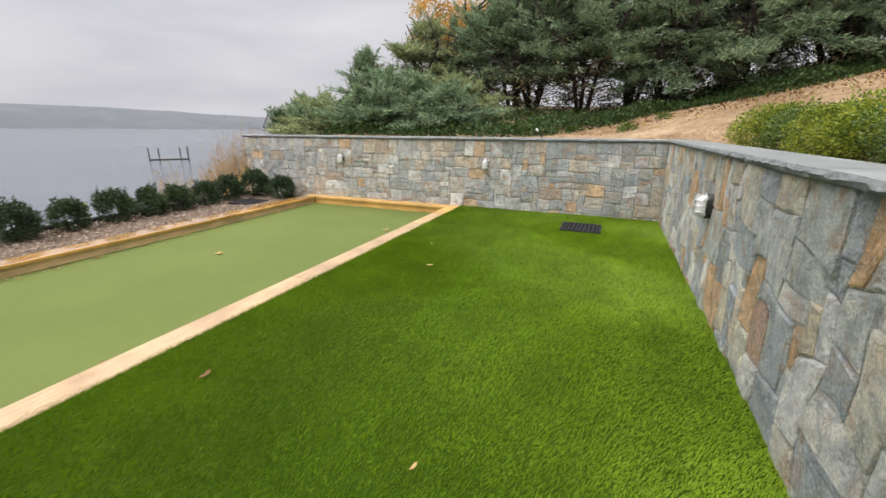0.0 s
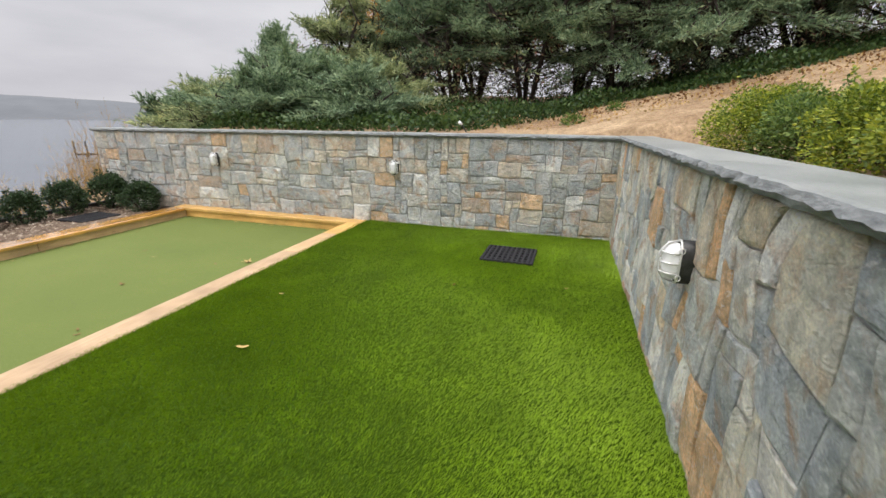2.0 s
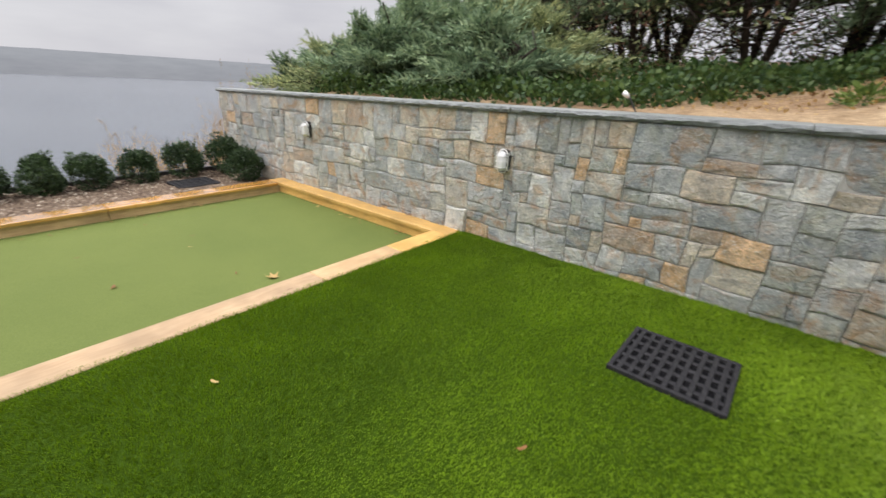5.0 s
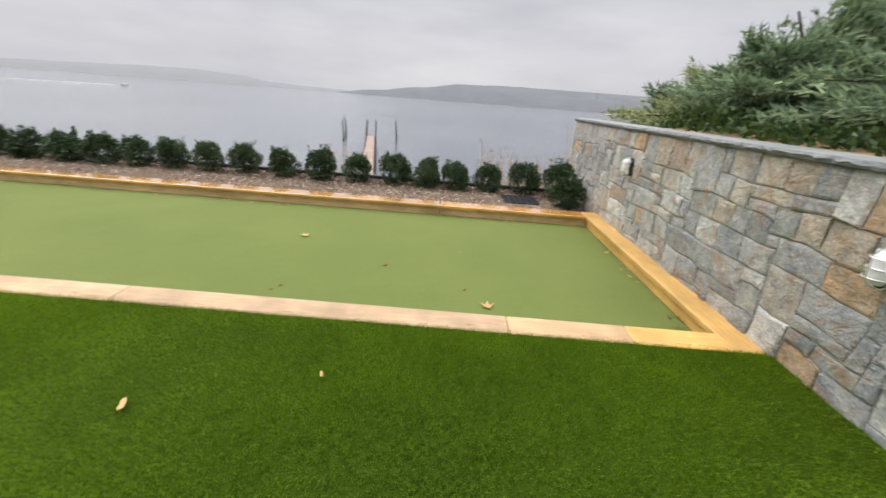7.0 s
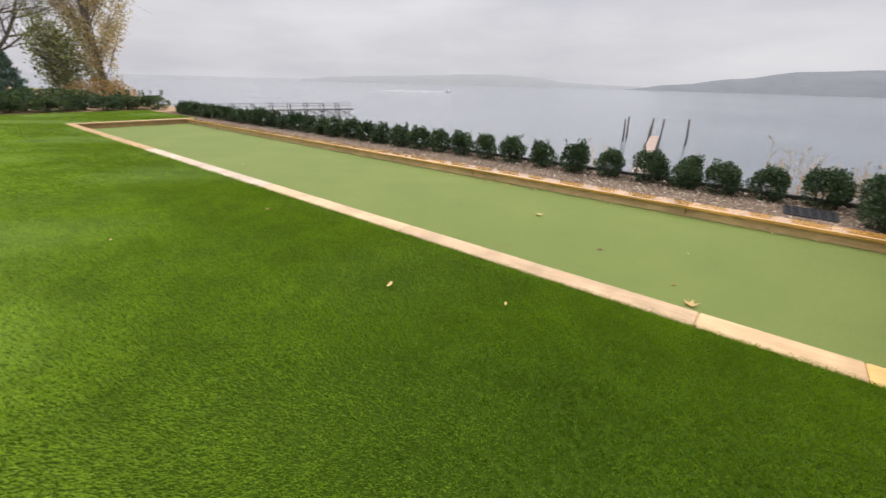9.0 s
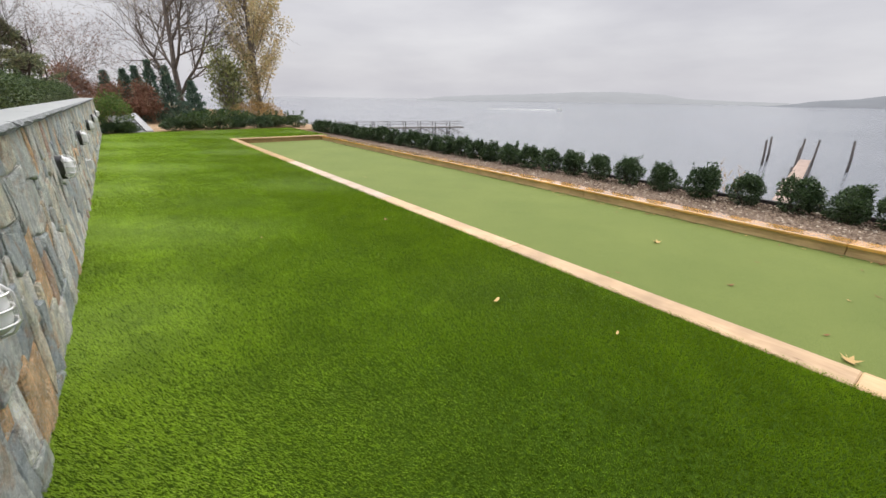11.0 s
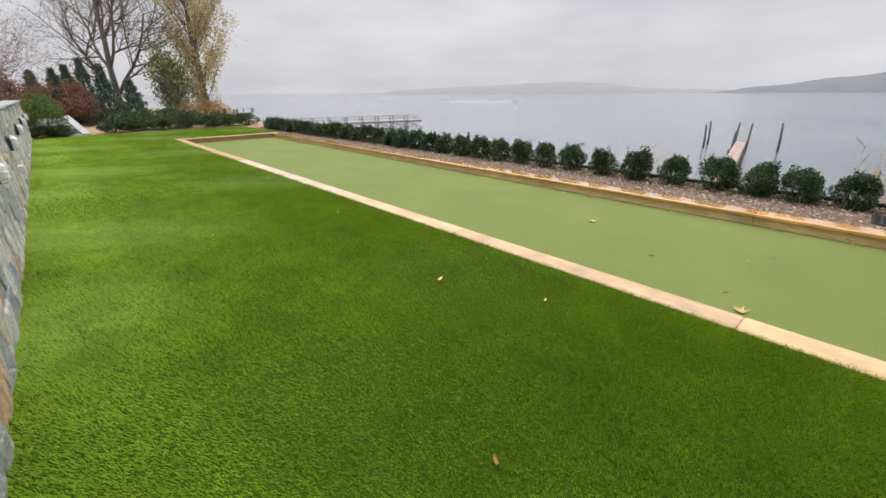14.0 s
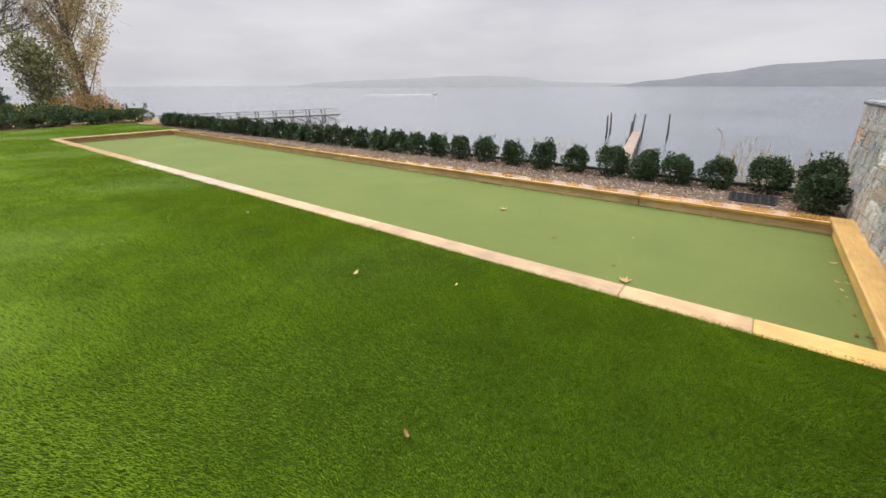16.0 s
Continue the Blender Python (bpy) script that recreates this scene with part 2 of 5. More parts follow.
# paler turf strip along the wall; nap shading painted in, darker towards the court
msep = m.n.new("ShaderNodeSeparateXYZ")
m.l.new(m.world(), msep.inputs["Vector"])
mshade = m.n.new("ShaderNodeMapRange")
mshade.inputs["From Min"].default_value, mshade.inputs["From Max"].default_value = -2.6, 1.2
m.l.new(msep.outputs["X"], mshade.inputs["Value"])
mt = m.mix(mt, m.ramp(mshade.outputs["Result"], [(0.0, (0.80, 0.79, 0.6)), (0.36, (0.86, 0.85, 0.65)), (0.40, (1.0, 0.99, 0.75)), (0.74, (1.06, 1.03, 0.8)), (0.80, (1.32, 1.24, 1.4)), (1.0, (1.36, 1.27, 1.45))]), 1.0, "MULTIPLY")
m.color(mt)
tr = m.n.new("ShaderNodeBsdfTranslucent")
m.l.new(mt, tr.inputs["Color"])
mx = m.n.new("ShaderNodeMixShader")
mx.inputs["Fac"].default_value = 0.34
m.l.new(m.b.outputs["BSDF"], mx.inputs[1])
m.l.new(tr.outputs["BSDF"], mx.inputs[2])
m.l.new(mx.outputs["Shader"], m.n["Material Output"].inputs["Surface"])
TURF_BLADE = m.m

m = Mat("court_turf", 0.85, 0.15)
mn = m.noise(m.world(), 160, 4, 0.7)
mw = m.noise(m.world(), 0.9, 4, 0.6)
mc = m.mix(m.ramp(mn, [(0.3, (0.106, 0.137, 0.034)), (0.7, (0.172, 0.21, 0.062))]),
           m.ramp(mw, [(0.3, (0.9, 0.92, 0.9)), (0.7, (1.08, 1.06, 1.05))]), 1.0, "MULTIPLY")
COURT_TURF = m.color(mc).bump(mn, 0.5, 0.006).m

m = Mat("soil", 0.95, 0.15)
mv = m.world()
mn, mg = m.noise(mv, 0.55, 5, 0.6), m.noise(mv, 22, 6, 0.7)
mk = m.noise(mv, 2.6, 6, 0.7, 1.0)
mc = m.mix(m.ramp(mn, [(0.32, (0.30, 0.20, 0.12)), (0.62, (0.50, 0.375, 0.24))]), m.ramp(mk, [(0.3, (0.62, 0.56, 0.5)), (0.65, (1.15, 1.15, 1.15))]), 1.0, "MULTIPLY")
mc = m.mix(mc,
           m.ramp(mg, [(0.3, (0.6, 0.58, 0.56)), (0.7, (1.3, 1.28, 1.25))]), 1.0, "MULTIPLY")
SOIL = m.color(mc).bump(mg, 0.9, 0.04).m

m = Mat("gravel", 0.85, 0.25)
mt = m.ramp(m.random(True), [(0, (0.0864, 0.0564, 0.0388)), (0.35, (0.173, 0.125, 0.0877)), (0.75, (0.259, 0.197, 0.144)), (0.95, (0.363, 0.298, 0.23)), (1, (0.518, 0.452, 0.353))])
mg = m.noise(m.world(), 60, 4)
GRAVEL = m.color(m.mix(mt, m.ramp(mg, [(0.3, (0.75, 0.75, 0.75)), (0.7, (1.2, 1.2, 1.2))]), 1.0, "MULTIPLY")).m
m = Mat("gravel_bed", 0.95, 0.2)
mg = m.noise(m.world(), 45, 6, 0.7)
GRAVEL_BED = m.color(m.ramp(mg, [(0.3, (0.0864, 0.0575, 0.0399)), (0.7, (0.225, 0.164, 0.117))])).bump(mg, 0.9, 0.03).m

m = Mat("lake_water", 0.12, 0.5)
mw1 = m.noise(m.world((0.9, 0.4, 1.0)), 1.3, 6, 0.66)
mw2 = m.noise(m.world((0.02, 0.03, 1.0)), 1.0, 4, 0.6)
m.color(m.ramp(mw2, [(0.3, (0.13, 0.145, 0.165)), (0.7, (0.18, 0.195, 0.215))]))
WATER = m.rough(mw2, 0.03, 0.12).bump(mw1, 1.0, 0.45).m


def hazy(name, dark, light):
    """Distant wooded shore; pale mist is painted into its colour as a glow."""
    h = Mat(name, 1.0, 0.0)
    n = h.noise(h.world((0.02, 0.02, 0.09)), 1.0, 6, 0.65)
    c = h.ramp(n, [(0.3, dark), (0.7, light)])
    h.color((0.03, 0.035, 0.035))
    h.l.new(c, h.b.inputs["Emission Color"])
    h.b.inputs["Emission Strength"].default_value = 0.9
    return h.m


HAZE_NEAR = hazy("painted_mist_shore", (0.305, 0.31, 0.345), (0.368, 0.372, 0.408))
HAZE_FAR = hazy("painted_mist_far_shore", (0.49, 0.49, 0.515), (0.53, 0.53, 0.555))

LEAF_BOX = leafy("boxwood_leaves", [(0.02, 0.0408, 0.0189), (0.044, 0.079, 0.0315), (0.076, 0.122, 0.0473)], 0.45, 0.4)
LEAF_HEDGE = leafy("hedge_leaves", [(0.07, 0.12, 0.02), (0.20, 0.27, 0.03), (0.42, 0.44, 0.05)], 0.5, 0.35)
LEAF_HEDGE_DARK = leafy("dark_hedge_leaves", [(0.04, 0.085, 0.022), (0.11, 0.18, 0.04), (0.20, 0.27, 0.065)], 0.5, 0.35)
LEAF_EVERGREEN = leafy("shaded_evergreen_needles", [(0.0813, 0.105, 0.066), (0.174, 0.2, 0.113), (0.302, 0.315, 0.189)], 0.65, 0.25)
LEAF_HEDGE_DEEP = leafy("deep_green_hedge_leaves", [(0.028, 0.051, 0.022), (0.064, 0.102, 0.038), (0.112, 0.153, 0.055)], 0.5, 0.35)
LEAF_CEDAR = leafy("cedar_needles", [(0.09, 0.145, 0.09), (0.205, 0.295, 0.18), (0.38, 0.47, 0.29)], 0.65, 0.25)
LEAF_CEDAR_B = leafy("olive_cedar_needles", [(0.12, 0.159, 0.087), (0.279, 0.337, 0.176), (0.501, 0.523, 0.267)], 0.65, 0.25)
LEAF_SPRUCE = leafy("dark_needles", [(0.054, 0.103, 0.0867), (0.135, 0.216, 0.178), (0.243, 0.351, 0.267)], 0.65, 0.25)
LEAF_IVY = leafy("ivy_leaves", [(0.017, 0.048, 0.013), (0.045, 0.09, 0.022), (0.09, 0.142, 0.036)], 0.5, 0.35)
LEAF_IVY_PALE = leafy("olive_tree_leaves", [(0.13, 0.155, 0.07), (0.24, 0.27, 0.12), (0.38, 0.38, 0.17)], 0.6, 0.25, 0.3)
LEAF_GOLD = leafy("golden_autumn_leaves", [(0.46, 0.36, 0.21), (0.62, 0.51, 0.31), (0.40, 0.39, 0.22)], 0.6, 0.25, 0.35)
LEAF_ORANGE = leafy("orange_autumn_leaves", [(0.42, 0.20, 0.04), (0.62, 0.38, 0.07), (0.50, 0.30, 0.08)], 0.6, 0.25, 0.35)
LEAF_RED = leafy("russet_leaves", [(0.17, 0.085, 0.065), (0.28, 0.15, 0.11), (0.26, 0.17, 0.12)], 0.6, 0.25, 0.3)
REED = leafy("dry_reeds", [(0.30, 0.20, 0.09), (0.47, 0.33, 0.16), (0.38, 0.25, 0.12)], 0.8, 0.2, 0.3)
LITTER = leafy("fallen_leaf", [(0.42, 0.25, 0.09), (0.55, 0.40, 0.18)], 0.6, 0.3, 0.1)
LITTER_DARK = leafy("brown_fallen_leaf", [(0.14, 0.07, 0.03), (0.25, 0.12, 0.045)], 0.6, 0.3, 0.1)

m = Mat("cast_iron", 0.75, 0.2)
mn = m.noise(m.world(), 50, 4)
IRON = m.color(m.ramp(mn, [(0.3, (0.012, 0.012, 0.014)), (0.7, (0.035, 0.034, 0.036))])).bump(mn, 0.3, 0.003).m
m = Mat("pit_shade", 0.9, 0.1)
PIT_SHADE = m.color((0.006, 0.006, 0.007)).m
m = Mat("nickel", 0.3, 0.5, 0.6)
mn = m.noise(m.world(), 30, 4)
NICKEL = m.color((0.82, 0.81, 0.80)).rough(mn, 0.25, 0.45).m
m = Mat("dark_bronze_housing", 0.4, 0.5, 0.6)
mn = m.noise(m.world(), 40, 4)
HOUSING = m.color(m.ramp(mn, [(0.3, (0.03, 0.03, 0.032)), (0.7, (0.07, 0.068, 0.066))])).m
m = Mat("frosted_glass", 0.35, 0.5)
mn = m.noise(m.world(), 25, 3)
FROSTED = m.color(m.ramp(mn, [(0.3, (0.80, 0.80, 0.80)), (0.7, (0.87, 0.87, 0.86))])).m
m = Mat("white_paint", 0.6, 0.4)
mn = m.noise(m.world(), 8, 4)
WHITE = m.color(m.ramp(mn, [(0.3, (0.62, 0.62, 0.60)), (0.7, (0.78, 0.78, 0.76))])).m
m = Mat("pale_cut_stone", 0.8, 0.3)
mn = m.noise(m.world(), 12, 5)
PALE_STONE = m.color(m.ramp(mn, [(0.3, (0.30, 0.30, 0.295)), (0.7, (0.42, 0.42, 0.41))])).bump(mn, 0.3, 0.005).m
m = Mat("black_edging", 0.6, 0.4)
mn = m.noise(m.world(), 20, 4)
EDGING = m.color(m.ramp(mn, [(0.3, (0.012, 0.012, 0.012)), (0.7, (0.04, 0.038, 0.036))])).m


# ---------------------------------------------------------------- mesh helpers
class Buf:
    """Collects vertices and faces for one mesh."""

    def __init__(self):
        self.v, self.f = [], []

    def add(self, verts, faces):
        o = len(self.v)
        self.v += [tuple(p) for p in verts]
        self.f += [tuple(i + o for i in fc) for fc in faces]
        return self

    def box(self, x0, x1, y0, y1, z0, z1, bevel=0.0):
        """A box; bevel breaks its upper and vertical edges."""
        if bevel <= 0:
            vs = [(x, y, z) for z in (z0, z1) for y in (y0, y1) for x in (x0, x1)]
            return self.add(vs, [(0, 2, 3, 1), (4, 5, 7, 6), (0, 1, 5, 4), (2, 6, 7, 3), (0, 4, 6, 2), (1, 3, 7, 5)])
        b = bevel

        def ring(ins, z):
            return [(x0 + ins, y0 + b, z), (x0 + b, y0 + ins, z), (x1 - b, y0 + ins, z), (x1 - ins, y0 + b, z),
                    (x1 - ins, y1 - b, z), (x1 - b, y1 - ins, z), (x0 + b, y1 - ins, z), (x0 + ins, y1 - b, z)]
        top = [(x0 + b * 1.2, y0 + b * 1.2, z1), (x1 - b * 1.2, y0 + b * 1.2, z1), (x1 - b * 1.2, y1 - b * 1.2, z1), (x0 + b * 1.2, y1 - b * 1.2, z1)]
        vs = ring(0, z0) + ring(0, z1 - b) + top
        fs = [(i, (i + 1) % 8, 8 + (i + 1) % 8, 8 + i) for i in range(8)]
        fs += [(9, 10, 17, 16), (11, 12, 18, 17), (13, 14, 19, 18), (15, 8, 16, 19),
               (8, 9, 16), (10, 11, 17), (12, 13, 18), (14, 15, 19), (16, 17, 18, 19), tuple(range(7, -1, -1))]
        return self.add(vs, fs)

    def tube(self, pts, radii, sides=6, closed=False):
        pts = [Vector(p) for p in pts]
        if isinstance(radii, (int, float)):
            radii = [radii] * len(pts)
        vs, fs, n = [], [], len(pts)
        ref = None
        for i, p in enumerate(pts):
            if closed:
                d = pts[(i + 1) % n] - pts[i - 1]
            else:
                d = pts[min(i + 1, n - 1)] - pts[max(i - 1, 0)]
            d.normalize()
            if ref is None:
                ref = d.orthogonal().normalized()
            ref = (ref - d * ref.dot(d)).normalized()
            side = d.cross(ref)
            for k in range(sides):
                a = 2 * math.pi * k / sides
                vs.append(p + (ref * math.cos(a) + side * math.sin(a)) * radii[i])
        for i in range(n if closed else n - 1):
            for k in range(sides):
                j = (i + 1) % n
                fs.append((i * sides + k, i * sides + (k + 1) % sides, j * sides + (k + 1) % sides, j * sides + k))
        if not closed:
            fs.append(tuple(range(sides - 1, -1, -1)))
            fs.append(tuple((n - 1) * sides + k for k in range(sides)))
        return self.add(vs, fs)

    def mesh(self, name, material, smooth=False):
        me = bpy.data.meshes.new(name)
        me.from_pydata(self.v, [], self.f)
        me.materials.append(material)
        if smooth:
            me.polygons.foreach_set("use_smooth", [True] * len(me.polygons))
        me.update()
        return me


def quads_mesh(name, verts, per, material):
    """A mesh of separate polygons, each with `per` corners, from an array of corners."""
    verts = np.ascontiguousarray(verts, dtype=np.float32).reshape(-1, 3)
    n = len(verts)
    me = bpy.data.meshes.new(name)
    me.vertices.add(n)
    me.vertices.foreach_set("co", verts.ravel())
    me.loops.add(n)
    me.loops.foreach_set("vertex_index", np.arange(n, dtype=np.int32))
    me.polygons.add(n // per)
    me.polygons.foreach_set("loop_start", np.arange(0, n, per, dtype=np.int32))
    me.materials.append(material)
    me.update(calc_edges=True)
    return me


def empty(name, x=0, y=0, z=0, rz=0):
    ob = new(name)
    ob.matrix_world = pose(x, y, z, 0, 0, rz)
    ob.empty_display_size = 0.2
    return ob


def part(name, data, parent, label="", m=None):
    """Links a mesh as one object under a thing or part; data is a Buf's mesh or any mesh."""
    ob = new(name, data)
    ob.parent = parent
    if m is not None:
        ob.matrix_local = m
    return tagged(ob, label)


def unit(a):
    return a / np.maximum(np.linalg.norm(a, axis=-1, keepdims=True), 1e-6)


def leaves(rng, points, dirs, length, width, spread=0.6):
    """Diamond leaves at points, pointing roughly along dirs."""
    n = len(points)
    d = unit(dirs + rng.normal(0, spread, (n, 3)))
    side = unit(np.cross(d, rng.normal(0, 1, (n, 3))))
    ln = length * rng.uniform(0.6, 1.3, (n, 1))
    wd = width * rng.uniform(0.7, 1.25, (n, 1))
    mid = points + d * ln * 0.45
    return np.stack([points, mid + side * wd * 0.5, points + d * ln, mid - side * wd * 0.5], 1).reshape(-1, 3)


def needles(rng, points, dirs, length, width, spread=0.5):
    """Pointed needle tufts, one triangle each."""
    n = len(points)
    d = unit(dirs + rng.normal(0, spread, (n, 3)))
    side = unit(np.cross(d, rng.normal(0, 1, (n, 3))))
    ln = length * rng.uniform(0.6, 1.3, (n, 1))
    return np.stack([points + side * width * 0.5, points + d * ln, points - side * width * 0.5], 1).reshape(-1, 3)


def clump_points(rng, centre, radius, n, hollow=0.5):
    """Points in the outer part of an ellipsoid, with outward directions."""
    d = unit(rng.normal(0, 1, (n, 3)))
    r = hollow + (1 - hollow) * rng.uniform(0, 1, (n, 1)) ** 0.6
    return np.asarray(centre) + d * r * np.asarray(radius), d


# ---------------------------------------------------------------- ground, water, distance
LAKE = -5.0
WALL_X, WALL_Y, WALL_END = 1.135, 8.0, -15.2


def terrain(x, y):
    """Height of the natural ground."""
    if y > 8.2 or x > 1.25:
        if x > 1.25 and y <= 8.2:
            z = 1.28 + 0.16 * max(0.0, x - 2.4)
        else:
            z = 1.26 + 0.115 * min(y - 8.2, 14) + 0.21 * max(0.0, x - 0.3) - 0.36 * max(0.0, -6.0 - x)
        z = min(z, 7.5)
        if y > 17.5:
            z = max(-6.5, z - 0.45 * (y - 17.5))
        if y < -15.5 and x > 1.25:
            z = z * max(0.0, 1 - (-15.5 - y) / 6.0) + 0.9 * min(1.0, (-15.5 - y) / 6.0) * min(1.0, x / 8)
    elif y < -15.0:
        z = -0.03
    else:
        z = -0.32
    edge = -8.08 if y < 8.2 else max(-12.0, -8.4 - 0.5 * (y - 8.2))
    if y < -15:
        edge = -8.6
    if x < edge:
        z = min(z, max(-6.5, (-0.22 if y < 8.2 else z) - 0.5 * (edge - x)))
    far = max(abs(x), abs(y))
    return z + (0.05 * noise.noise((x * 0.5, y * 0.5, 0)) if (x > 1.6 or y > 8.6) and far < 60 else 0)


def axis(lo, hi, fine_lo, fine_hi, step, extra):
    vals = set(np.round(np.arange(fine_lo, fine_hi, step), 3)) | set(extra)
    s, v = step, fine_lo
    while v > lo:
        s *= 1.35
        v -= s
        vals.add(round(max(v, lo), 3))
    s, v = step, fine_hi
    while v < hi:
        s *= 1.35
        v += s
        vals.add(round(min(v, hi), 3))
    return sorted(vals)


gx = axis(-60, 400, -18, 14, 0.5, [-8.09, -8.07, 1.2, 1.3])
gy = axis(-300, 300, -30, 30, 0.5, [8.15, 8.25, -15.01, -14.99])
buf = Buf()
buf.v = [(x, y, terrain(x, y)) for y in gy for x in gx]
nx = len(gx)
buf.f = [(j * nx + i, j * nx + i + 1, (j + 1) * nx + i + 1, (j + 1) * nx + i) for j in range(len(gy) - 1) for i in range(nx - 1)]
tagged(new("ground", buf.mesh("ground", SOIL, True)), "bare tan soil slope around the terrace and shore bank", "ground", kind="structure")

buf = Buf()
buf.add([(-4500, -4500, LAKE), (400, -4500, LAKE), (400, 4500, LAKE), (-4500, 4500, LAKE)], [(0, 1, 2, 3)])
tagged(new("water", buf.mesh("water", WATER)), "calm grey lake under an overcast sky", "water", kind="structure")


def shore(name, az0, az1, dist, profile, material, label):
    """A wooded far shore as a long hill: profile gives crest height in metres along it."""
    b, n = Buf(), 150
    for i in range(n + 1):
        t = i / n
        a = radians(az0 + (az1 - az0) * t)
        p = t * (len(profile) - 1)
        k = min(int(p), len(profile) - 2)
        u = p - k
        u = u * u * (3 - 2 * u)
        h = profile[k] * (1 - u) + profile[k + 1] * u
        h = max(0.4, h + (0.9 * noise.noise((i * 0.8, dist * 0.1, 0)) + 0.5 * noise.noise((i * 2.3, 5, 0))) * min(1, h / 8))
        for r, hh in ((dist, 0), (dist + 4, h * 0.5), (dist * 1.06, h), (dist * 1.3, -1)):
            b.v.append((r * math.cos(a), r * math.sin(a) + 5, LAKE + hh))
    for i in range(n):
        for k in range(3):
            o = i * 4 + k
            b.f.append((o, o + 1, o + 5, o + 4))
    return tagged(new(name, b.mesh(name, material, True)), label, "far shore", kind="structure")


shore("backdrop_1", 196, 60, 1000, [0, 12, 25, 39, 42, 42, 41, 40, 39, 35, 29, 25, 22, 21, 19, 19, 21, 23, 21, 18, 19, 23, 25, 25, 25], HAZE_NEAR, "wooded lake shore with mist painted into its colour")
shore("backdrop_2", 236, 194, 1300, [3, 12, 17, 20, 24, 29, 30, 25, 12, 8, 6], HAZE_FAR, "distant wooded headland paled by painted mist")

# ---------------------------------------------------------------- lawn and court
COURT_END = -10.75
SKEW = 0.0092


def court_x(u, y):
    """x of a line u metres lakeward of the court's lawn edge; the court runs slightly askew to the wall."""
    return -2.445 - u - SKEW * (WALL_Y - y)


buf = Buf()
buf.add([(court_x(0.02, WALL_Y), WALL_Y + 0.04, 0), (WALL_X + 0.05, WALL_Y + 0.04, 0), (WALL_X + 0.05, -15.7, 0), (-6.5, -15.9, 0), (-6.5, COURT_END - 0.1, 0), (court_x(0.02, COURT_END), COURT_END - 0.1, 0)],
        [(5, 4, 3, 2, 1, 0)])
lawn = tagged(new("lawn", buf.mesh("lawn", LAWN_BASE)), "bright green artificial turf lawn beside the court", "lawn", kind="structure")

rng = np.random.default_rng(4)


def turf(x0, x1, y0, y1, density, height, width):
    n = int((x1 - x0) * (y1 - y0) * density)
    p = np.stack([rng.uniform(x0, x1, n), rng.uniform(y0, y1, n), np.zeros(n)], 1)
    return blades(p, height, width)


def blades(p, height, width):
    n = len(p)
    ph = 1.9 * np.sin(p[:, 0] * 1.7 + 1.3 * np.sin(p[:, 1] * 1.1)) + 1.5 * np.sin(p[:, 1] * 2.3 + p[:, 0])
    lean = np.stack([0.74 + 0.22 * np.cos(ph * 0.5 + 2.6), -0.14 + 0.24 * np.sin(ph * 0.5 + 2.6), np.ones(n)], 1)
    lean[:, :2] += rng.normal(0, 0.24, (n, 2))
    h = height * rng.uniform(0.55, 1.15, (n, 1))
    a = np.arctan2(lean[:, 1], lean[:, 0]) + math.pi / 2 + rng.normal(0, 0.4, n)
    s = np.stack([np.cos(a), np.sin(a), np.zeros(n)], 1) * width * 0.5
    return np.stack([p - s, p + s, p + unit(lean) * h], 1).reshape(-1, 3)


zones = []
for y0, y1, dens, w in ((-1.0, 8.02, 20000, 0.0046), (-7.0, -1.0, 6500, 0.0125), (-15.6, -7.0, 3000, 0.027)):
    zones.append(turf(-2.9, WALL_X + 0.02, y0, y1, dens, 0.028, w))
zones.append(turf(-6.5, -2.9, -15.8, COURT_END - 0.3, 2000, 0.028, 0.018))
allv = np.concatenate(zones).reshape(-1, 3, 3)
edge = -2.445 - SKEW * (WALL_Y - allv[:, 0, 1])
keep = (allv[:, 0, 0] > edge - 0.038 + 0.012 * np.sin(allv[:, 0, 1] * 9)) | (allv[:, 0, 1] < COURT_END - 0.28)
drain_hole = (np.abs(allv[:, 0, 0] + 0.07) < 0.30) & (np.abs(allv[:, 0, 1] - 6.92) < 0.29)
allv = allv[keep & ~drain_hole]
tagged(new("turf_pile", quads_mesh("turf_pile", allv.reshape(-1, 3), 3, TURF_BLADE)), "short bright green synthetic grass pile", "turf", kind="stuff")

TURF_Z = -0.16
buf = Buf()
ys = np.linspace(WALL_Y - 0.05, COURT_END, 30)
for y in ys:
    buf.v += [(court_x(0.1, y), y, TURF_Z), (court_x(3.6, y), y, TURF_Z)]
buf.f = [(2 * i, 2 * i + 1, 2 * i + 3, 2 * i + 2) for i in range(29)]
tagged(new("court_surface", buf.mesh("court_surface", COURT_TURF)), "flat pale green short turf of the bocce court", "court surface", kind="structure")

border = tagged(empty("court_border"), "low golden timber border boxing in the bocce court", "timber border")


def board(name, y0, y1, u0, u1, z0, z1, material, label="", bevel=0.008):
    """A board along the court between two stations; its own axes follow its length."""
    b = Buf().box(-(u1 - u0) / 2, (u1 - u0) / 2, -(y0 - y1) / 2, (y0 - y1) / 2, z0, z1, bevel)
    ym = (y0 + y1) / 2
    return part(name, b.mesh(name, material), border, label, pose(court_x((u0 + u1) / 2, ym), ym, 0, 0, 0, -math.degrees(math.atan(SKEW))))


def end_board(name, x0, x1, y0, y1, z0, z1, material, bevel=0.008):
    b = Buf().box(-(y1 - y0) / 2, (y1 - y0) / 2, -(x1 - x0) / 2, (x1 - x0) / 2, z0, z1, bevel)
    return part(name, b.mesh(name, material), border, "", pose((x0 + x1) / 2, (y0 + y1) / 2, 0, 0, 0, 90))


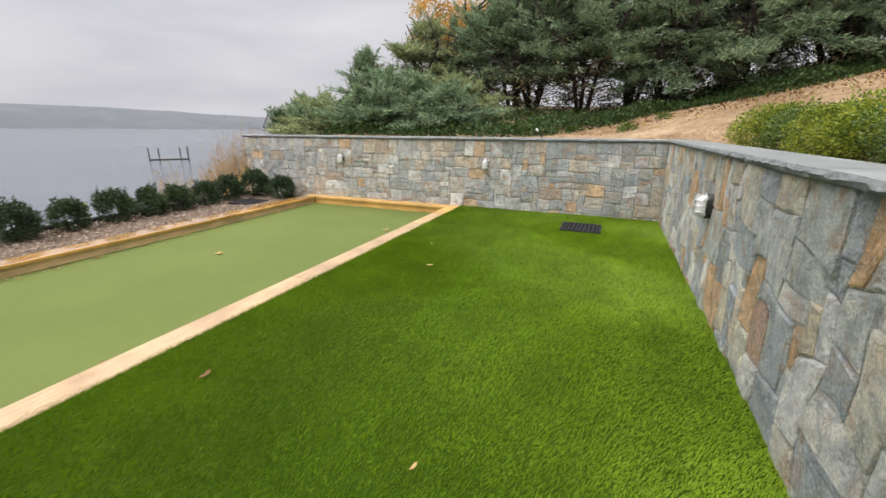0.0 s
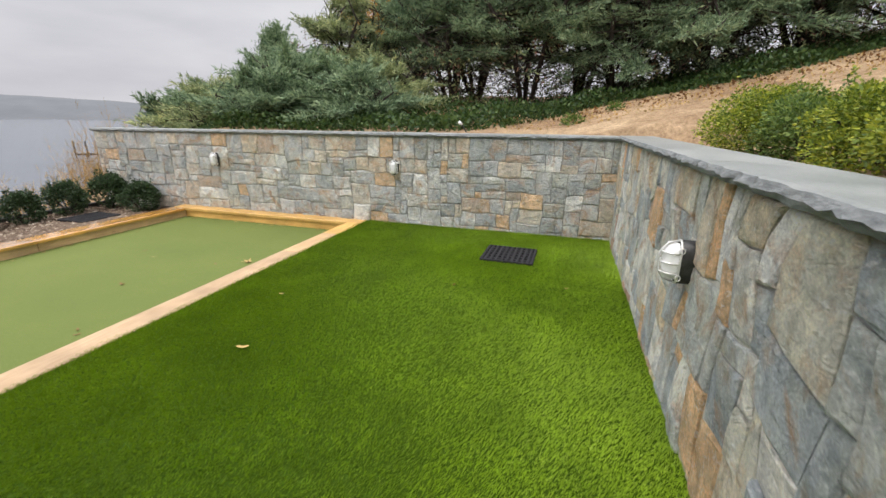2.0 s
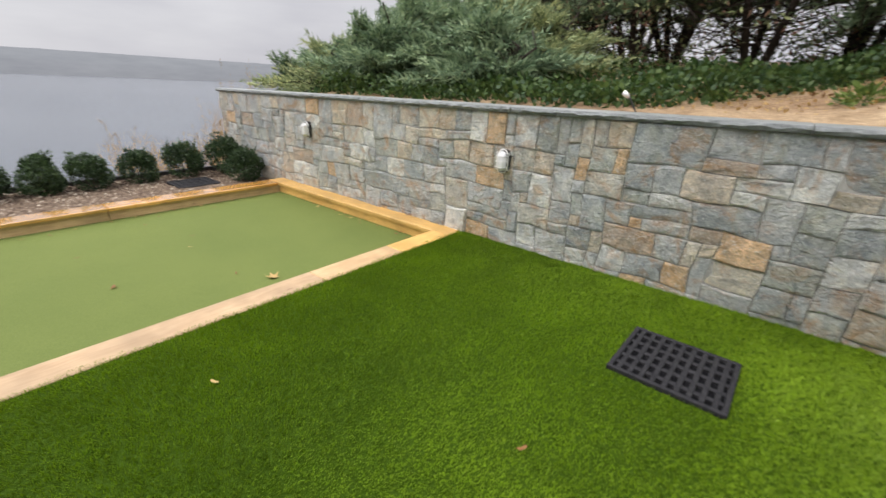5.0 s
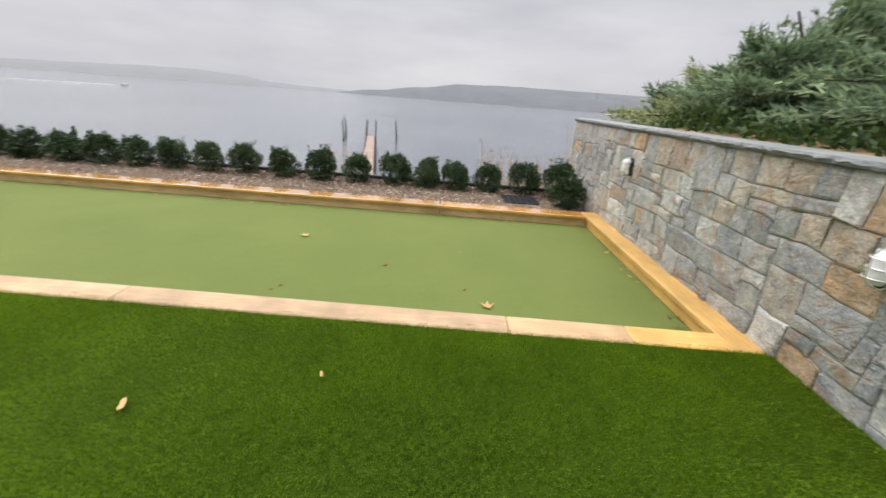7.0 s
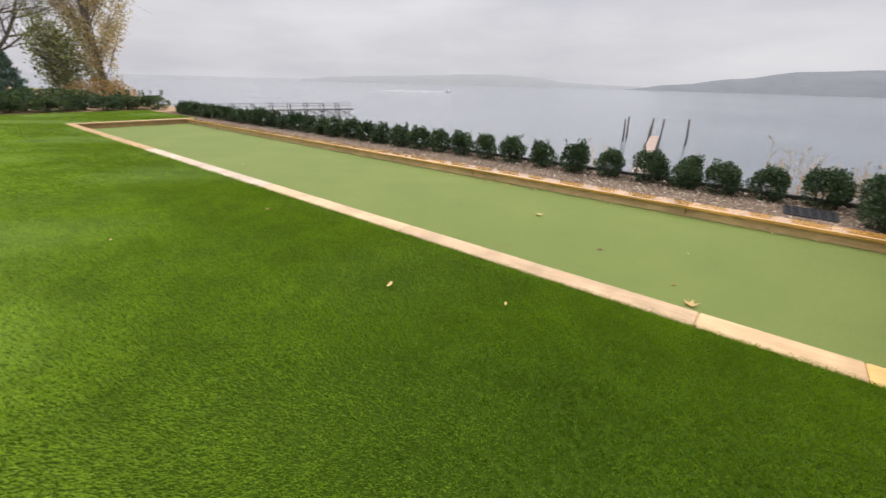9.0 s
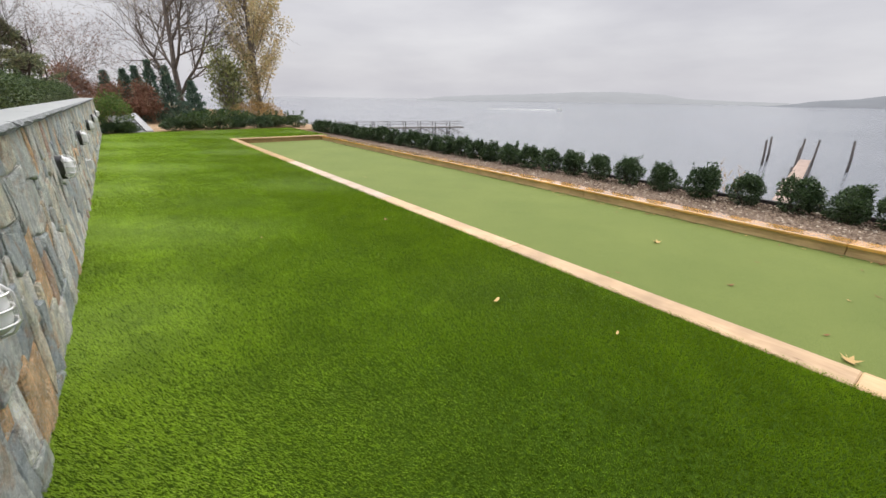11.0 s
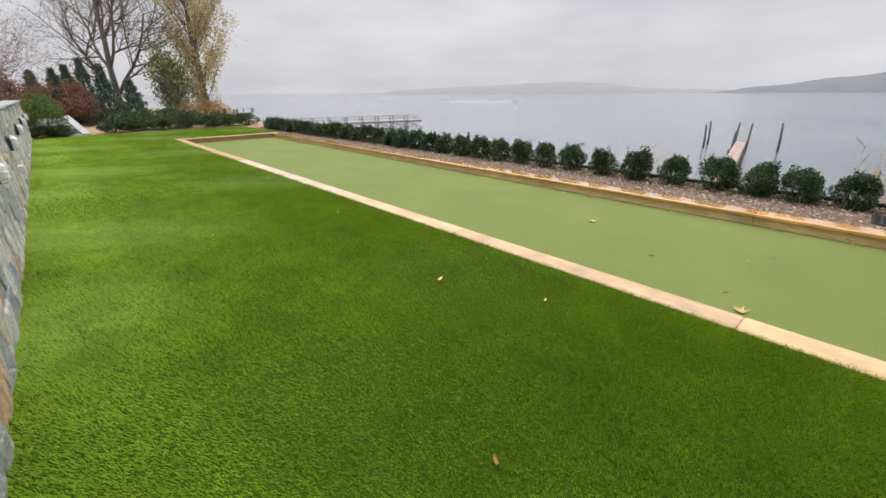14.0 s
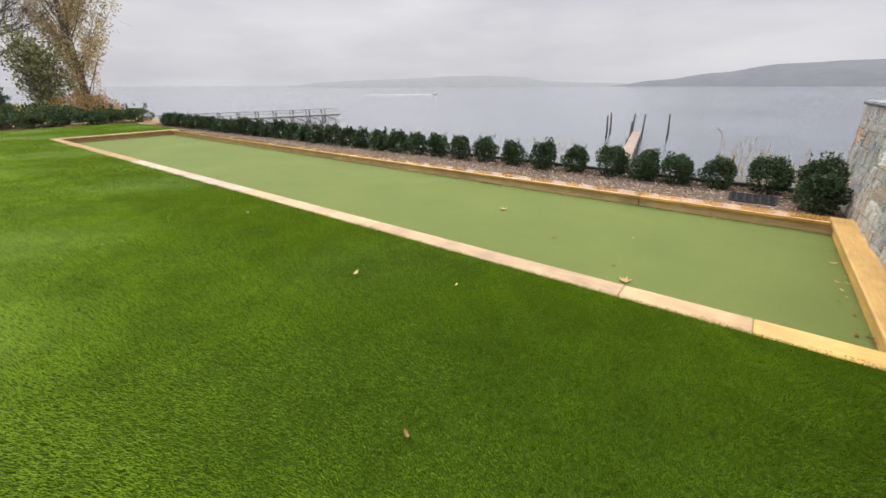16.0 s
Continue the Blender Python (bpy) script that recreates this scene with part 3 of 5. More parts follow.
near_cuts = [7.76, 7.07, 6.2, 3.4, 0.6, -2.0, -4.12, -7.4, -10.73]
for a, b in zip(near_cuts, near_cuts[1:]):
    mat = WOOD_GOLD if a > 7.1 else WOOD_HONEY if a > 6.5 else WOOD_BROWN if a < -4.0 else WOOD_GREY if a < 1 else WOOD_PALE
    board("near_plank", a - 0.001, b + 0.001, 0.0, 0.235, -0.035, 0.012, mat)
    board("near_timber", 7.822 if a > 7.5 else a - 0.003, b + 0.003, 0.03, 0.21, -0.34, -0.036, WOOD_FACE)
far_cuts = [7.76, 5.6, 2.0, -1.65, -5.3, -8.4, -10.73]
for a, b in zip(far_cuts, far_cuts[1:]):
    board("far_plank", a - 0.001, b + 0.001, 3.44, 3.71, -0.045, -0.002, WOOD_WET)
    board("far_timber", 7.822 if a > 7.5 else a - 0.003, b + 0.003, 3.475, 3.66, -0.34, -0.046, WOOD_FACE)
end_board("end_plank", court_x(3.71, 7.9), court_x(0.0, 7.9), 7.765, 8.02, -0.045, 0.002, WOOD_GOLD)
end_board("end_timber", court_x(3.5, 7.9), court_x(0.25, 7.9), 7.80, 7.99, -0.34, -0.046, WOOD_GOLD)
end_board("far_end_plank", court_x(3.71, COURT_END), court_x(0, COURT_END), COURT_END - 0.27, COURT_END + 0.03, -0.03, 0.015, WOOD_BROWN)
end_board("far_end_timber", court_x(3.5, COURT_END), court_x(0.1, COURT_END), COURT_END - 0.2, COURT_END, -0.34, -0.031, WOOD_BROWN)

# gravel strip on the lake side
buf = Buf()
ys = np.linspace(8.02, -15.6, 60)
for y in ys:
    buf.v += [(court_x(3.7, y), y, -0.07), (-7.1, y, -0.11 + 0.02 * noise.noise((0, y, 3))), (-8.06, y, -0.14)]
buf.f = [(3 * i + k, 3 * i + k + 1, 3 * i + k + 4, 3 * i + k + 3) for i in range(59) for k in (0, 1)]
tagged(new("gravel_bed", buf.mesh("gravel_bed", GRAVEL_BED)), "strip of pinkish gravel behind the court border", "gravel strip", kind="structure")


def pebbles(n, x0, x1, y0, y1, size, z):
    """Joined stones, each an uneven octahedron."""
    c = np.stack([rng.uniform(x0, x1, n), rng.uniform(y0, y1, n), np.full(n, z)], 1)
    s = size * rng.uniform(0.5, 1.5, (n, 1, 1))
    base = np.array([(1, 0, 0), (0, 1, 0), (-1, 0, 0), (0, -1, 0), (0, 0, 0.7), (0, 0, -0.7)])
    v = base[None] * s * rng.uniform(0.6, 1.3, (n, 6, 1))
    a = rng.uniform(0, 6.28, n)
    ca, sa = np.cos(a)[:, None], np.sin(a)[:, None]
    v = np.stack([v[..., 0] * ca - v[..., 1] * sa, v[..., 0] * sa + v[..., 1] * ca, v[..., 2]], -1) + c[:, None]
    f = np.array([(0, 1, 4), (1, 2, 4), (2, 3, 4), (3, 0, 4), (1, 0, 5), (2, 1, 5), (3, 2, 5), (0, 3, 5)])
    faces = (f[None] + 6 * np.arange(n)[:, None, None]).reshape(-1, 3)
    return v.reshape(-1, 3), faces


pv, pf = pebbles(15000, -8.02, -6.28, -8, 7.97, 0.022, -0.112)
pv[:, 2] += np.clip((pv[:, 0] + 7.1) * 0.045, 0, 0.04)
buf = Buf()
inside = pv.reshape(-1, 6, 3)[:, 0, 0] < (-2.445 - 3.73 - SKEW * (WALL_Y - pv.reshape(-1, 6, 3)[:, 0, 1]))
buf.v, buf.f = [tuple(p) for p in pv.reshape(-1, 6, 3)[inside].reshape(-1, 3)], [tuple(r) for r in pf[:int(inside.sum()) * 8]]
tagged(new("gravel", buf.mesh("gravel", GRAVEL)), "loose pinkish grey gravel stones", "gravel", kind="stuff")

buf = Buf().box(-8.11, -8.03, -15.6, 7.99, -0.5, -0.045, 0.01)
tagged(new("bed_edging", buf.mesh("bed_edging", EDGING)), "black edging board along the lakeside planting bed", "garden edging", kind="structure")

# ---------------------------------------------------------------- stone walls
CAP_BOTTOM = 1.303


def cap_z(x):
    """The far wall's cap falls slightly towards the lake."""
    return CAP_BOTTOM + 0.0045 * (min(x, WALL_X) - WALL_X)


def stone_cells(rnd, cols, rows, shapes):
    """Random ashlar: rectangles of whole cells that fill a grid."""
    used, out = set(), []
    for r in range(rows):
        for c in range(cols):
            if (c, r) in used:
                continue
            w, h = rnd.choice(shapes)
            while w > 1 and any((c + i, r) in used or c + i >= cols for i in range(w)):
                w -= 1
            h = min(h, rows - r)
            while h > 1 and any((c + i, r + j) in used for i in range(w) for j in range(h)):
                h -= 1
            if rows - (r + h) == 1:
                h += 1
                if any((c + i, r + h - 1) in used for i in range(w)):
                    h -= 1
            for i in range(w):
                for j in range(h):
                    used.add((c + i, r + j))
            out.append((c, r, w, h))
    return out


def stone_shape(rnd, c, r, w, h, cell_w, cell_h, warp, freq, s_max, z_max, seed, z0):
    """One stone in wall axes (s along, z up, d out): outline bent by a shared field, so that neighbours keep their joint."""
    def at(a, b):
        s, z = a * cell_w, b * cell_h
        q = (s * freq + seed, z * freq, seed)
        ds, dz = noise.noise(q) * warp, noise.noise((q[0] + 31, q[1] + 7, q[2])) * warp
        fade = min(1.0, z / 0.1, (z_max - z) / 0.08) if z_max - z > 0 else 0
        return (min(max(s + ds, 0), s_max), z0 + min(max(z + dz * max(0, fade), 0), z_max))
    loop = []
    for (a0, b0), (a1, b1) in (((c, r), (c + w, r)), ((c + w, r), (c + w, r + h)), ((c + w, r + h), (c, r + h)), ((c, r + h), (c, r))):
        for t in (0, 0.5) if max(abs(a1 - a0), abs(b1 - b0)) > 1 else (0,):
            loop.append(at(a0 + (a1 - a0) * t, b0 + (b1 - b0) * t))
    cs, cz = sum(p[0] for p in loop) / len(loop), sum(p[1] for p in loop) / len(loop)
    ext_s, ext_z = max(abs(p[0] - cs) for p in loop), max(abs(p[1] - cz) for p in loop)
    gap, depth = rnd.uniform(0.001, 0.004), rnd.uniform(0.010, 0.026)
    tilt_s, tilt_z = rnd.uniform(-0.05, 0.05), rnd.uniform(-0.06, 0.05)

    def ring(inset, d, jit):
        res = []
        for s, z in loop:
            ks, kz = max(0.3, 1 - inset / max(ext_s, 0.03)), max(0.3, 1 - inset / max(ext_z, 0.03))
            res.append(((s - cs) * ks + rnd.uniform(-jit, jit), (z - cz) * kz + rnd.uniform(-jit, jit),
                        d + ((s - cs) * tilt_s + (z - cz) * tilt_z + rnd.uniform(-0.004, 0.004) if d > 0 else 0)))
        return res
    n = len(loop)
    vs = ring(gap, -0.03, 0.0) + ring(gap + 0.003, depth * 0.62, 0.003) + ring(gap + 0.02, depth, 0.006)
    vs.append((0, 0, depth + rnd.uniform(-0.004, 0.010)))
    fs = []
    for k in (0, 1):
        fs += [(k * n + i, k * n + (i + 1) % n, (k + 1) * n + (i + 1) % n, (k + 1) * n + i) for i in range(n)]
    fs += [(2 * n + i, 2 * n + (i + 1) % n, 3 * n) for i in range(n)]
    return (cs, cz), vs, fs


def stone_wall(name, label, length, origin, turn, near, cell, warp, freq, seed, z_max_at, single_mat, rest_mat, mortar, shapes):
    """Wall core with stones on its face. origin: where s is 0; turn: degrees about z; near: stretch of s whose stones are single parts."""
    rnd = random.Random(seed)
    m0 = pose(*origin, 0, 0, turn)
    flip = Matrix(((1, 0, 0, 0), (0, 0, -1, 0), (0, 1, 0, 0), (0, 0, 0, 1)))
    core = Buf()
    n = 12
    for i in range(n + 1):
        s = length * i / n
        zt = z_max_at(s)
        core.v += [(s, 0, -0.6), (s, 0, zt), (s, 0.36, zt), (s, 0.36, -0.6)]
    for i in range(n):
        for k in range(4):
            core.f.append((4 * i + k, 4 * i + 4 + k, 4 * i + 4 + (k + 1) % 4, 4 * i + (k + 1) % 4))
    core.f += [(0, 1, 2, 3), (4 * n + 3, 4 * n + 2, 4 * n + 1, 4 * n)]
    wall = tagged(new(name, core.mesh(name, mortar)), label, "stone wall", kind="structure")
    wall.matrix_world = m0
    z0, cols = -0.27, int(length / cell)
    cell_w = length / cols
    rest, singles = Buf(), []
    rows = round((z_max_at(length / 2) - z0) / cell)
    for c, r, w, h in stone_cells(rnd, cols, rows, shapes):
        zm = z_max_at((c + w / 2) * cell_w) - z0
        (cs, cz), vs, fs = stone_shape(rnd, c, r, w, h, cell_w, zm / rows, warp, freq, length, zm, seed * 3.7, z0)
        if near[0] <= cs <= near[1] and len(singles) < 300:
            singles.append((cs, cz, vs, fs))
        else:
            rest.add([(cs + a, -d, cz + b) for a, b, d in vs], fs)
    if rest.v:
        ob = part("far_stones", rest.mesh("far_stones", rest_mat), wall)
        tagged(ob, kind="stuff")
    for cs, cz, vs, fs in singles:
        b = Buf()
        b.add([(a, -d, bb) for a, bb, d in vs], fs)
        part("stone", b.mesh("stone", single_mat), wall, "", Matrix.Translation((cs, 0, cz)))
    return wall


# the far wall closes the court and lawn; the side wall runs along the lawn
stone_wall("wall_north", "coursed grey and rust fieldstone retaining wall with dark joints", 9.17, (-8.03, WALL_Y, 0), 0, (2.2, 9.17), 0.104, 0.036, 3.6, 11,
           lambda s: cap_z(-8.03 + s), STONE, STONE_REST, MORTAR, [(2, 2), (3, 2), (3, 2), (4, 2), (2, 1), (3, 1), (2, 2), (3, 2), (4, 1), (1, 1), (3, 3), (2, 2), (5, 2)])
stone_wall("wall_east", "grey and rust mosaic fieldstone retaining wall", WALL_Y - WALL_END, (WALL_X, WALL_Y, 0), -90, (0.0, 8.0), 0.104, 0.10, 2.6, 23,
           lambda s: CAP_BOTTOM, STONE_WARM, STONE_WARM_REST, MORTAR_PALE, [(2, 2), (3, 2), (3, 3), (4, 3), (2, 4), (4, 2), (2, 3), (2, 3), (3, 4), (1, 2), (3, 1), (1, 3), (4, 4), (2, 2)])


def cap_slab(thing, s0, s1, w0, w1, height, z_at, along, rnd):
    """A bluestone slab with a split, uneven front edge and a flat top."""
    n = max(3, int((s1 - s0) / 0.05))
    edge, top = Buf(), Buf()
    for i in range(n + 1):
        s = s0 + (s1 - s0) * i / n
        z = z_at(s)
        f = w0 + rnd.uniform(-0.010, 0.012)
        prof = [(w0 + 0.05, z), (f + 0.006, z + 0.003), (f - 0.008 + rnd.uniform(-0.012, 0.010), z + height * rnd.uniform(0.35, 0.65)), (f + 0.012 + rnd.uniform(-0.006, 0.008), z + height - 0.004)]
        edge.v += [along(s, w, q) for w, q in prof]
        top.v += [along(s, f + 0.012, z + height - 0.004), along(s, f + 0.035, z + height), along(s, w1, z + height), along(s, w1, z), along(s, w0 + 0.05, z)]
        edge.v[-1] = top.v[-5]
    for i in range(n):
        for k in range(3):
            edge.f.append((4 * i + k, 4 * i + 4 + k, 4 * i + 5 + k, 4 * i + 1 + k))
        for k in range(4):
            top.f.append((5 * i + k, 5 * i + 5 + k, 5 * i + 6 + k, 5 * i + 1 + k))
    top.f += [(0, 1, 2, 3, 4), (5 * n + 4, 5 * n + 3, 5 * n + 2, 5 * n + 1, 5 * n)]
    edge.f += [(0, 1, 2, 3), (4 * n + 3, 4 * n + 2, 4 * n + 1, 4 * n)]
    slab = part("cap_slab", top.mesh("cap_slab", BLUESTONE), thing)
    part("split_edge", edge.mesh("split_edge", BLUESTONE_EDGE), slab)


cap_rnd = random.Random(5)
cap_n = tagged(empty("wall_cap_north"), "dark bluestone coping slabs on the far wall", "wall coping", kind="structure")
cuts = [-8.08, -6.2, -4.1, -1.95, 0.2, 1.08]
for a, b in zip(cuts, cuts[1:]):
    cap_slab(cap_n, a + 0.003, b - 0.003, -0.045, 0.40, 0.054, cap_z, lambda s, w, z: (s, WALL_Y + w, z), cap_rnd)
cap_e = tagged(empty("wall_cap_east"), "wet grey bluestone coping slabs on the side wall", "wall coping", kind="structure")
s = -0.45
while s < WALL_Y - WALL_END - 0.1:
    e = min(s + cap_rnd.uniform(1.7, 2.3), WALL_Y - WALL_END + 0.05)
    cap_slab(cap_e, s + 0.003, e - 0.003, -0.05, 0.36, 0.056, lambda q: CAP_BOTTOM + 0.002, lambda q, w, z: (WALL_X + w, WALL_Y - q, z), cap_rnd)
    s = e


# ---------------------------------------------------------------- bulkhead lights, grates, small fixtures
def bulkhead_light(m):
    """Oval ship's light: dark housing, frosted lens, wire guard; out is local -y, up is z."""
    thing = tagged(empty("bulkhead_light"), "nickel caged bulkhead light with frosted lens on the stone wall", "wall light", "lights along the walls")
    thing.matrix_world = m

    def oval(w, h, y, n=20, p=2.6):
        return [(w * math.copysign(abs(math.cos(a)) ** (2 / p), math.cos(a)), y, h * math.copysign(abs(math.sin(a)) ** (2 / p), math.sin(a)))
                for a in (2 * math.pi * i / n for i in range(n))]

    def loft(rings, cap=True):
        b, n = Buf(), len(rings[0])
        for r in rings:
            b.v += r
        for k in range(len(rings) - 1):
            b.f += [(k * n + i, k * n + (i + 1) % n, (k + 1) * n + (i + 1) % n, (k + 1) * n + i) for i in range(n)]
        if cap:
            b.f.append(tuple((len(rings) - 1) * n + i for i in range(n)))
        return b
    part("housing", loft([oval(0.060, 0.112, 0.02), oval(0.060, 0.112, -0.045), oval(0.053, 0.104, -0.055)]).mesh("housing", HOUSING, True), thing, "dark bronze housing")
    part("lens", loft([oval(0.047, 0.094, -0.05), oval(0.046, 0.092, -0.075), oval(0.038, 0.080, -0.102), oval(0.019, 0.05, -0.116)]).mesh("lens", FROSTED, True), thing, "white frosted glass lens")
    rim = part("rim", Buf().tube(oval(0.058, 0.110, -0.052), 0.006, 6, True).mesh("rim", NICKEL, True), thing, "nickel rim")
    for z in (-0.052, 0.0, 0.052):
        w = 0.057
        arc = [(-w, -0.055, z), (-w * 0.92, -0.098, z), (-w * 0.5, -0.124, z), (0, -0.130, z), (w * 0.5, -0.124, z), (w * 0.92, -0.098, z), (w, -0.055, z)]
        part("guard_bar", Buf().tube(arc, 0.0046, 6).mesh("guard_bar", NICKEL, True), rim)
    arc = [(0, -0.055, -0.108), (0, -0.105, -0.095), (0, -0.134, -0.05), (0, -0.137, 0), (0, -0.134, 0.05), (0, -0.105, 0.095), (0, -0.055, 0.108)]
    part("guard_spine", Buf().tube(arc, 0.0046, 6).mesh("guard_spine", NICKEL, True), rim)
    for x in (-0.062, 0.062):
        for z in (-0.07, 0.07):
            ring = [(x + 0.0, -0.052 + 0.012 * math.cos(a), z + 0.014 * math.sin(a)) for a in (2 * math.pi * i / 10 for i in range(10))]
            part("clamp", Buf().tube(ring, 0.0035, 5, True).mesh("clamp", NICKEL, True), rim)
    return thing


light = bulkhead_light(pose(WALL_X - 0.025, 4.47, 0.865, 0, 0, -90))
for y in (0.98, -2.46, -5.94, -9.42, -12.9):
    copy_thing(light, pose(WALL_X - 0.025, y, 0.865, 0, 0, -90))
for x in (-5.25, -1.965):
    copy_thing(light, pose(x, WALL_Y - 0.025, 0.845, 0, 0, 0))

box = tagged(empty("outlet_box"), "small grey weatherproof outlet box on the stone wall", "outlet box")
box.matrix_world = pose(WALL_X - 0.03, -3.0, 0.39, 0, 0, -90)
part("cover", Buf().box(-0.05, 0.05, -0.07, 0.03, -0.075, 0.075, 0.012).mesh("cover", WHITE), box)
part("hinge", Buf().tube([(-0.05, -0.06, 0.08), (0.05, -0.06, 0.08)], 0.006, 6).mesh("hinge", HOUSING), box)


def drain_grate(x, y, z, sx, sy, nx_, ny_, label, rz=0):
    """A catch-basin grate: frame, rows of bars and cross bars over a dark pit."""
    thing = tagged(empty("drain_grate", x, y, z, rz), label, "drain grate", "drain grates")
    # solid block; its near-black colour stands in for shade down the pit
    part("pit", Buf().box(-sx / 2, sx / 2, -sy / 2, sy / 2, -0.10, -0.022).mesh("pit", PIT_SHADE), thing)
    f = Buf()
    t = 0.028
    f.box(-sx / 2, sx / 2, -sy / 2, -sy / 2 + t, -0.045, 0.0, 0.004).box(-sx / 2, sx / 2, sy / 2 - t, sy / 2, -0.045, 0.0, 0.004)
    f.box(-sx / 2, -sx / 2 + t, -sy / 2 + t, sy / 2 - t, -0.045, 0.0, 0.004).box(sx / 2 - t, sx / 2, -sy / 2 + t, sy / 2 - t, -0.045, 0.0, 0.004)
    part("frame", f.mesh("frame", IRON), thing)
    me = Buf().box(-0.014, 0.014, -sy / 2 + t, sy / 2 - t, -0.04, -0.002, 0.004).mesh("bar", IRON)
    for i in range(1, nx_):
        part("bar", me, thing, "", Matrix.Translation((-sx / 2 + sx * i / nx_, 0, 0)))
    me = Buf().box(-sx / 2 + t, sx / 2 - t, -0.016, 0.016, -0.04, -0.005, 0.003).mesh("cross_bar", IRON)
    for i in range(1, ny_):
        part("cross_bar", me, thing, "", Matrix.Translation((0, -sy / 2 + sy * i / ny_, 0)))
    return thing


drain_grate(-0.07, 6.92, 0.028, 0.60, 0.57, 10, 6, "square black cast iron drain grate set in the lawn", -1)
drain_grate(-7.05, 6.97, -0.075, 0.58, 0.60, 9, 6, "black drain grate set in the gravel bed")

spot = tagged(empty("garden_spotlight", -1.1, 8.55, 1.30), "small silver garden spotlight on a dark stake", "garden spotlight")
part("stake", Buf().tube([(0.13, 0.03, -0.05), (0, 0, 0.17)], 0.009, 6).mesh("stake", HOUSING), spot, "dark metal stake")
part("head", Buf().tube([(0.0, 0.0, 0.16), (-0.02, -0.01, 0.18), (-0.05, -0.02, 0.205)], [0.014, 0.024, 0.022], 10).mesh("head", NICKEL, True), spot, "silver lamp head")


# ---------------------------------------------------------------- planting
def shrub_mesh(name, seed, rx, rz, n, leaf, material, lumps=14):
    """A leafy, lumpy shrub crown that stands on z = 0."""
    g = np.random.default_rng(seed)
    pts, dirs = [], []
    for k in range(lumps):
        a, el = g.uniform(0, 6.28), g.uniform(-0.35, 1.3)
        r = 0.62
        c = (rx * r * math.cos(a) * math.cos(el), rx * r * math.sin(a) * math.cos(el), rz * (1.0 + 0.72 * math.sin(el)))
        q = g.uniform(0.32, 0.5)
        p, d = clump_points(g, c, (rx * q, rx * q, rz * q), n // (lumps + 4), 0.55)
        pts.append(p)
        dirs.append(d)
    p, d = clump_points(g, (0, 0, rz), (rx * 0.78, rx * 0.78, rz * 0.86), n * 4 // (lumps + 4), 0.7)
    pts.append(p)
    dirs.append(d)
    for k in range(5):
        a = g.uniform(0, 6.28)
        c0 = np.array((rx * 0.5 * math.cos(a), rx * 0.5 * math.sin(a), rz * 1.6))
        t = g.uniform(0, 1, (26, 1))
        pts.append(c0 + t * np.array((0.1 * math.cos(a), 0.1 * math.sin(a), 0.55)) * rx + g.normal(0, 0.015, (26, 3)))
        dirs.append(np.tile((0, 0, 0.7), (26, 1)) + g.normal(0, 0.5, (26, 3)))
    pts, dirs = np.concatenate(pts), np.concatenate(dirs)
    ok = pts[:, 2] > 0.01
    return quads_mesh(name, leaves(g, pts[ok], dirs[ok] + (0, 0, 0.25), leaf, leaf * 0.55), 4, material)


def stems_mesh(name, seed, height, spread, n, r):
    g = random.Random(seed)
    b = Buf()
    for k in range(n):
        a = g.uniform(0, 6.28)
        b.tube([(0.03 * math.cos(a), 0.03 * math.sin(a), -0.05), (spread * 0.4 * math.cos(a), spread * 0.4 * math.sin(a), height * 0.5),
                (spread * math.cos(a), spread * math.sin(a), height)], [r, r * 0.8, r * 0.4], 5)
    return b.mesh(name, BARK)


STEMS = stems_mesh("stems", 3, 0.34, 0.16, 6, 0.010)
SHRUBS = [shrub_mesh("crown", 40 + i, 0.30, 0.29, 5000, 0.038, LEAF_BOX) for i in range(4)]
SHRUBS_FAR = [shrub_mesh("crown", 50 + i, 0.30, 0.29, 2200, 0.058, LEAF_BOX) for i in range(4)]


def shrub(name, x, y, z, crown, label, category, group, scale=1.0, rz=0.0, stems=STEMS, squash=1.0):
    thing = tagged(empty(name), label, category, group)
    thing.matrix_world = pose(x, y, z, 0, 0, rz) @ Matrix.Diagonal((scale, scale, scale * squash, 1))
    tagged(part("stem_work", stems, thing), kind="stuff")
    part("crown", crown, thing)
    return thing


g = random.Random(8)
box_y = [7.11, 6.435, 5.82, 5.29, 4.67, 3.98, 3.285, 2.594, 1.88]
while box_y[-1] > -14.6:
    box_y.append(box_y[-1] - 0.66)
for k, y in enumerate(box_y):
    shrub("boxwood_shrub", -7.70 + 0.012 * (7.2 - y) + g.uniform(-0.04, 0.04), y, -0.19, (SHRUBS if y > 0.5 else SHRUBS_FAR)[k % 4], "small dark green rounded boxwood shrub in the gravel strip",
          "shrub", "row of boxwoods along the court", g.uniform(0.97, 1.12), g.uniform(0, 360), STEMS, 0.97)
shrub("boxwood_shrub", -6.78, 7.68, -0.18, SHRUBS[1], "larger dark green boxwood shrub against the stone wall", "shrub", "", 1.14, 40, STEMS, 0.86)
shrub("boxwood_shrub", -7.6, 7.72, -0.14, SHRUBS[2], "larger dark green boxwood shrub at the wall corner", "shrub", "", 1.12, 140)

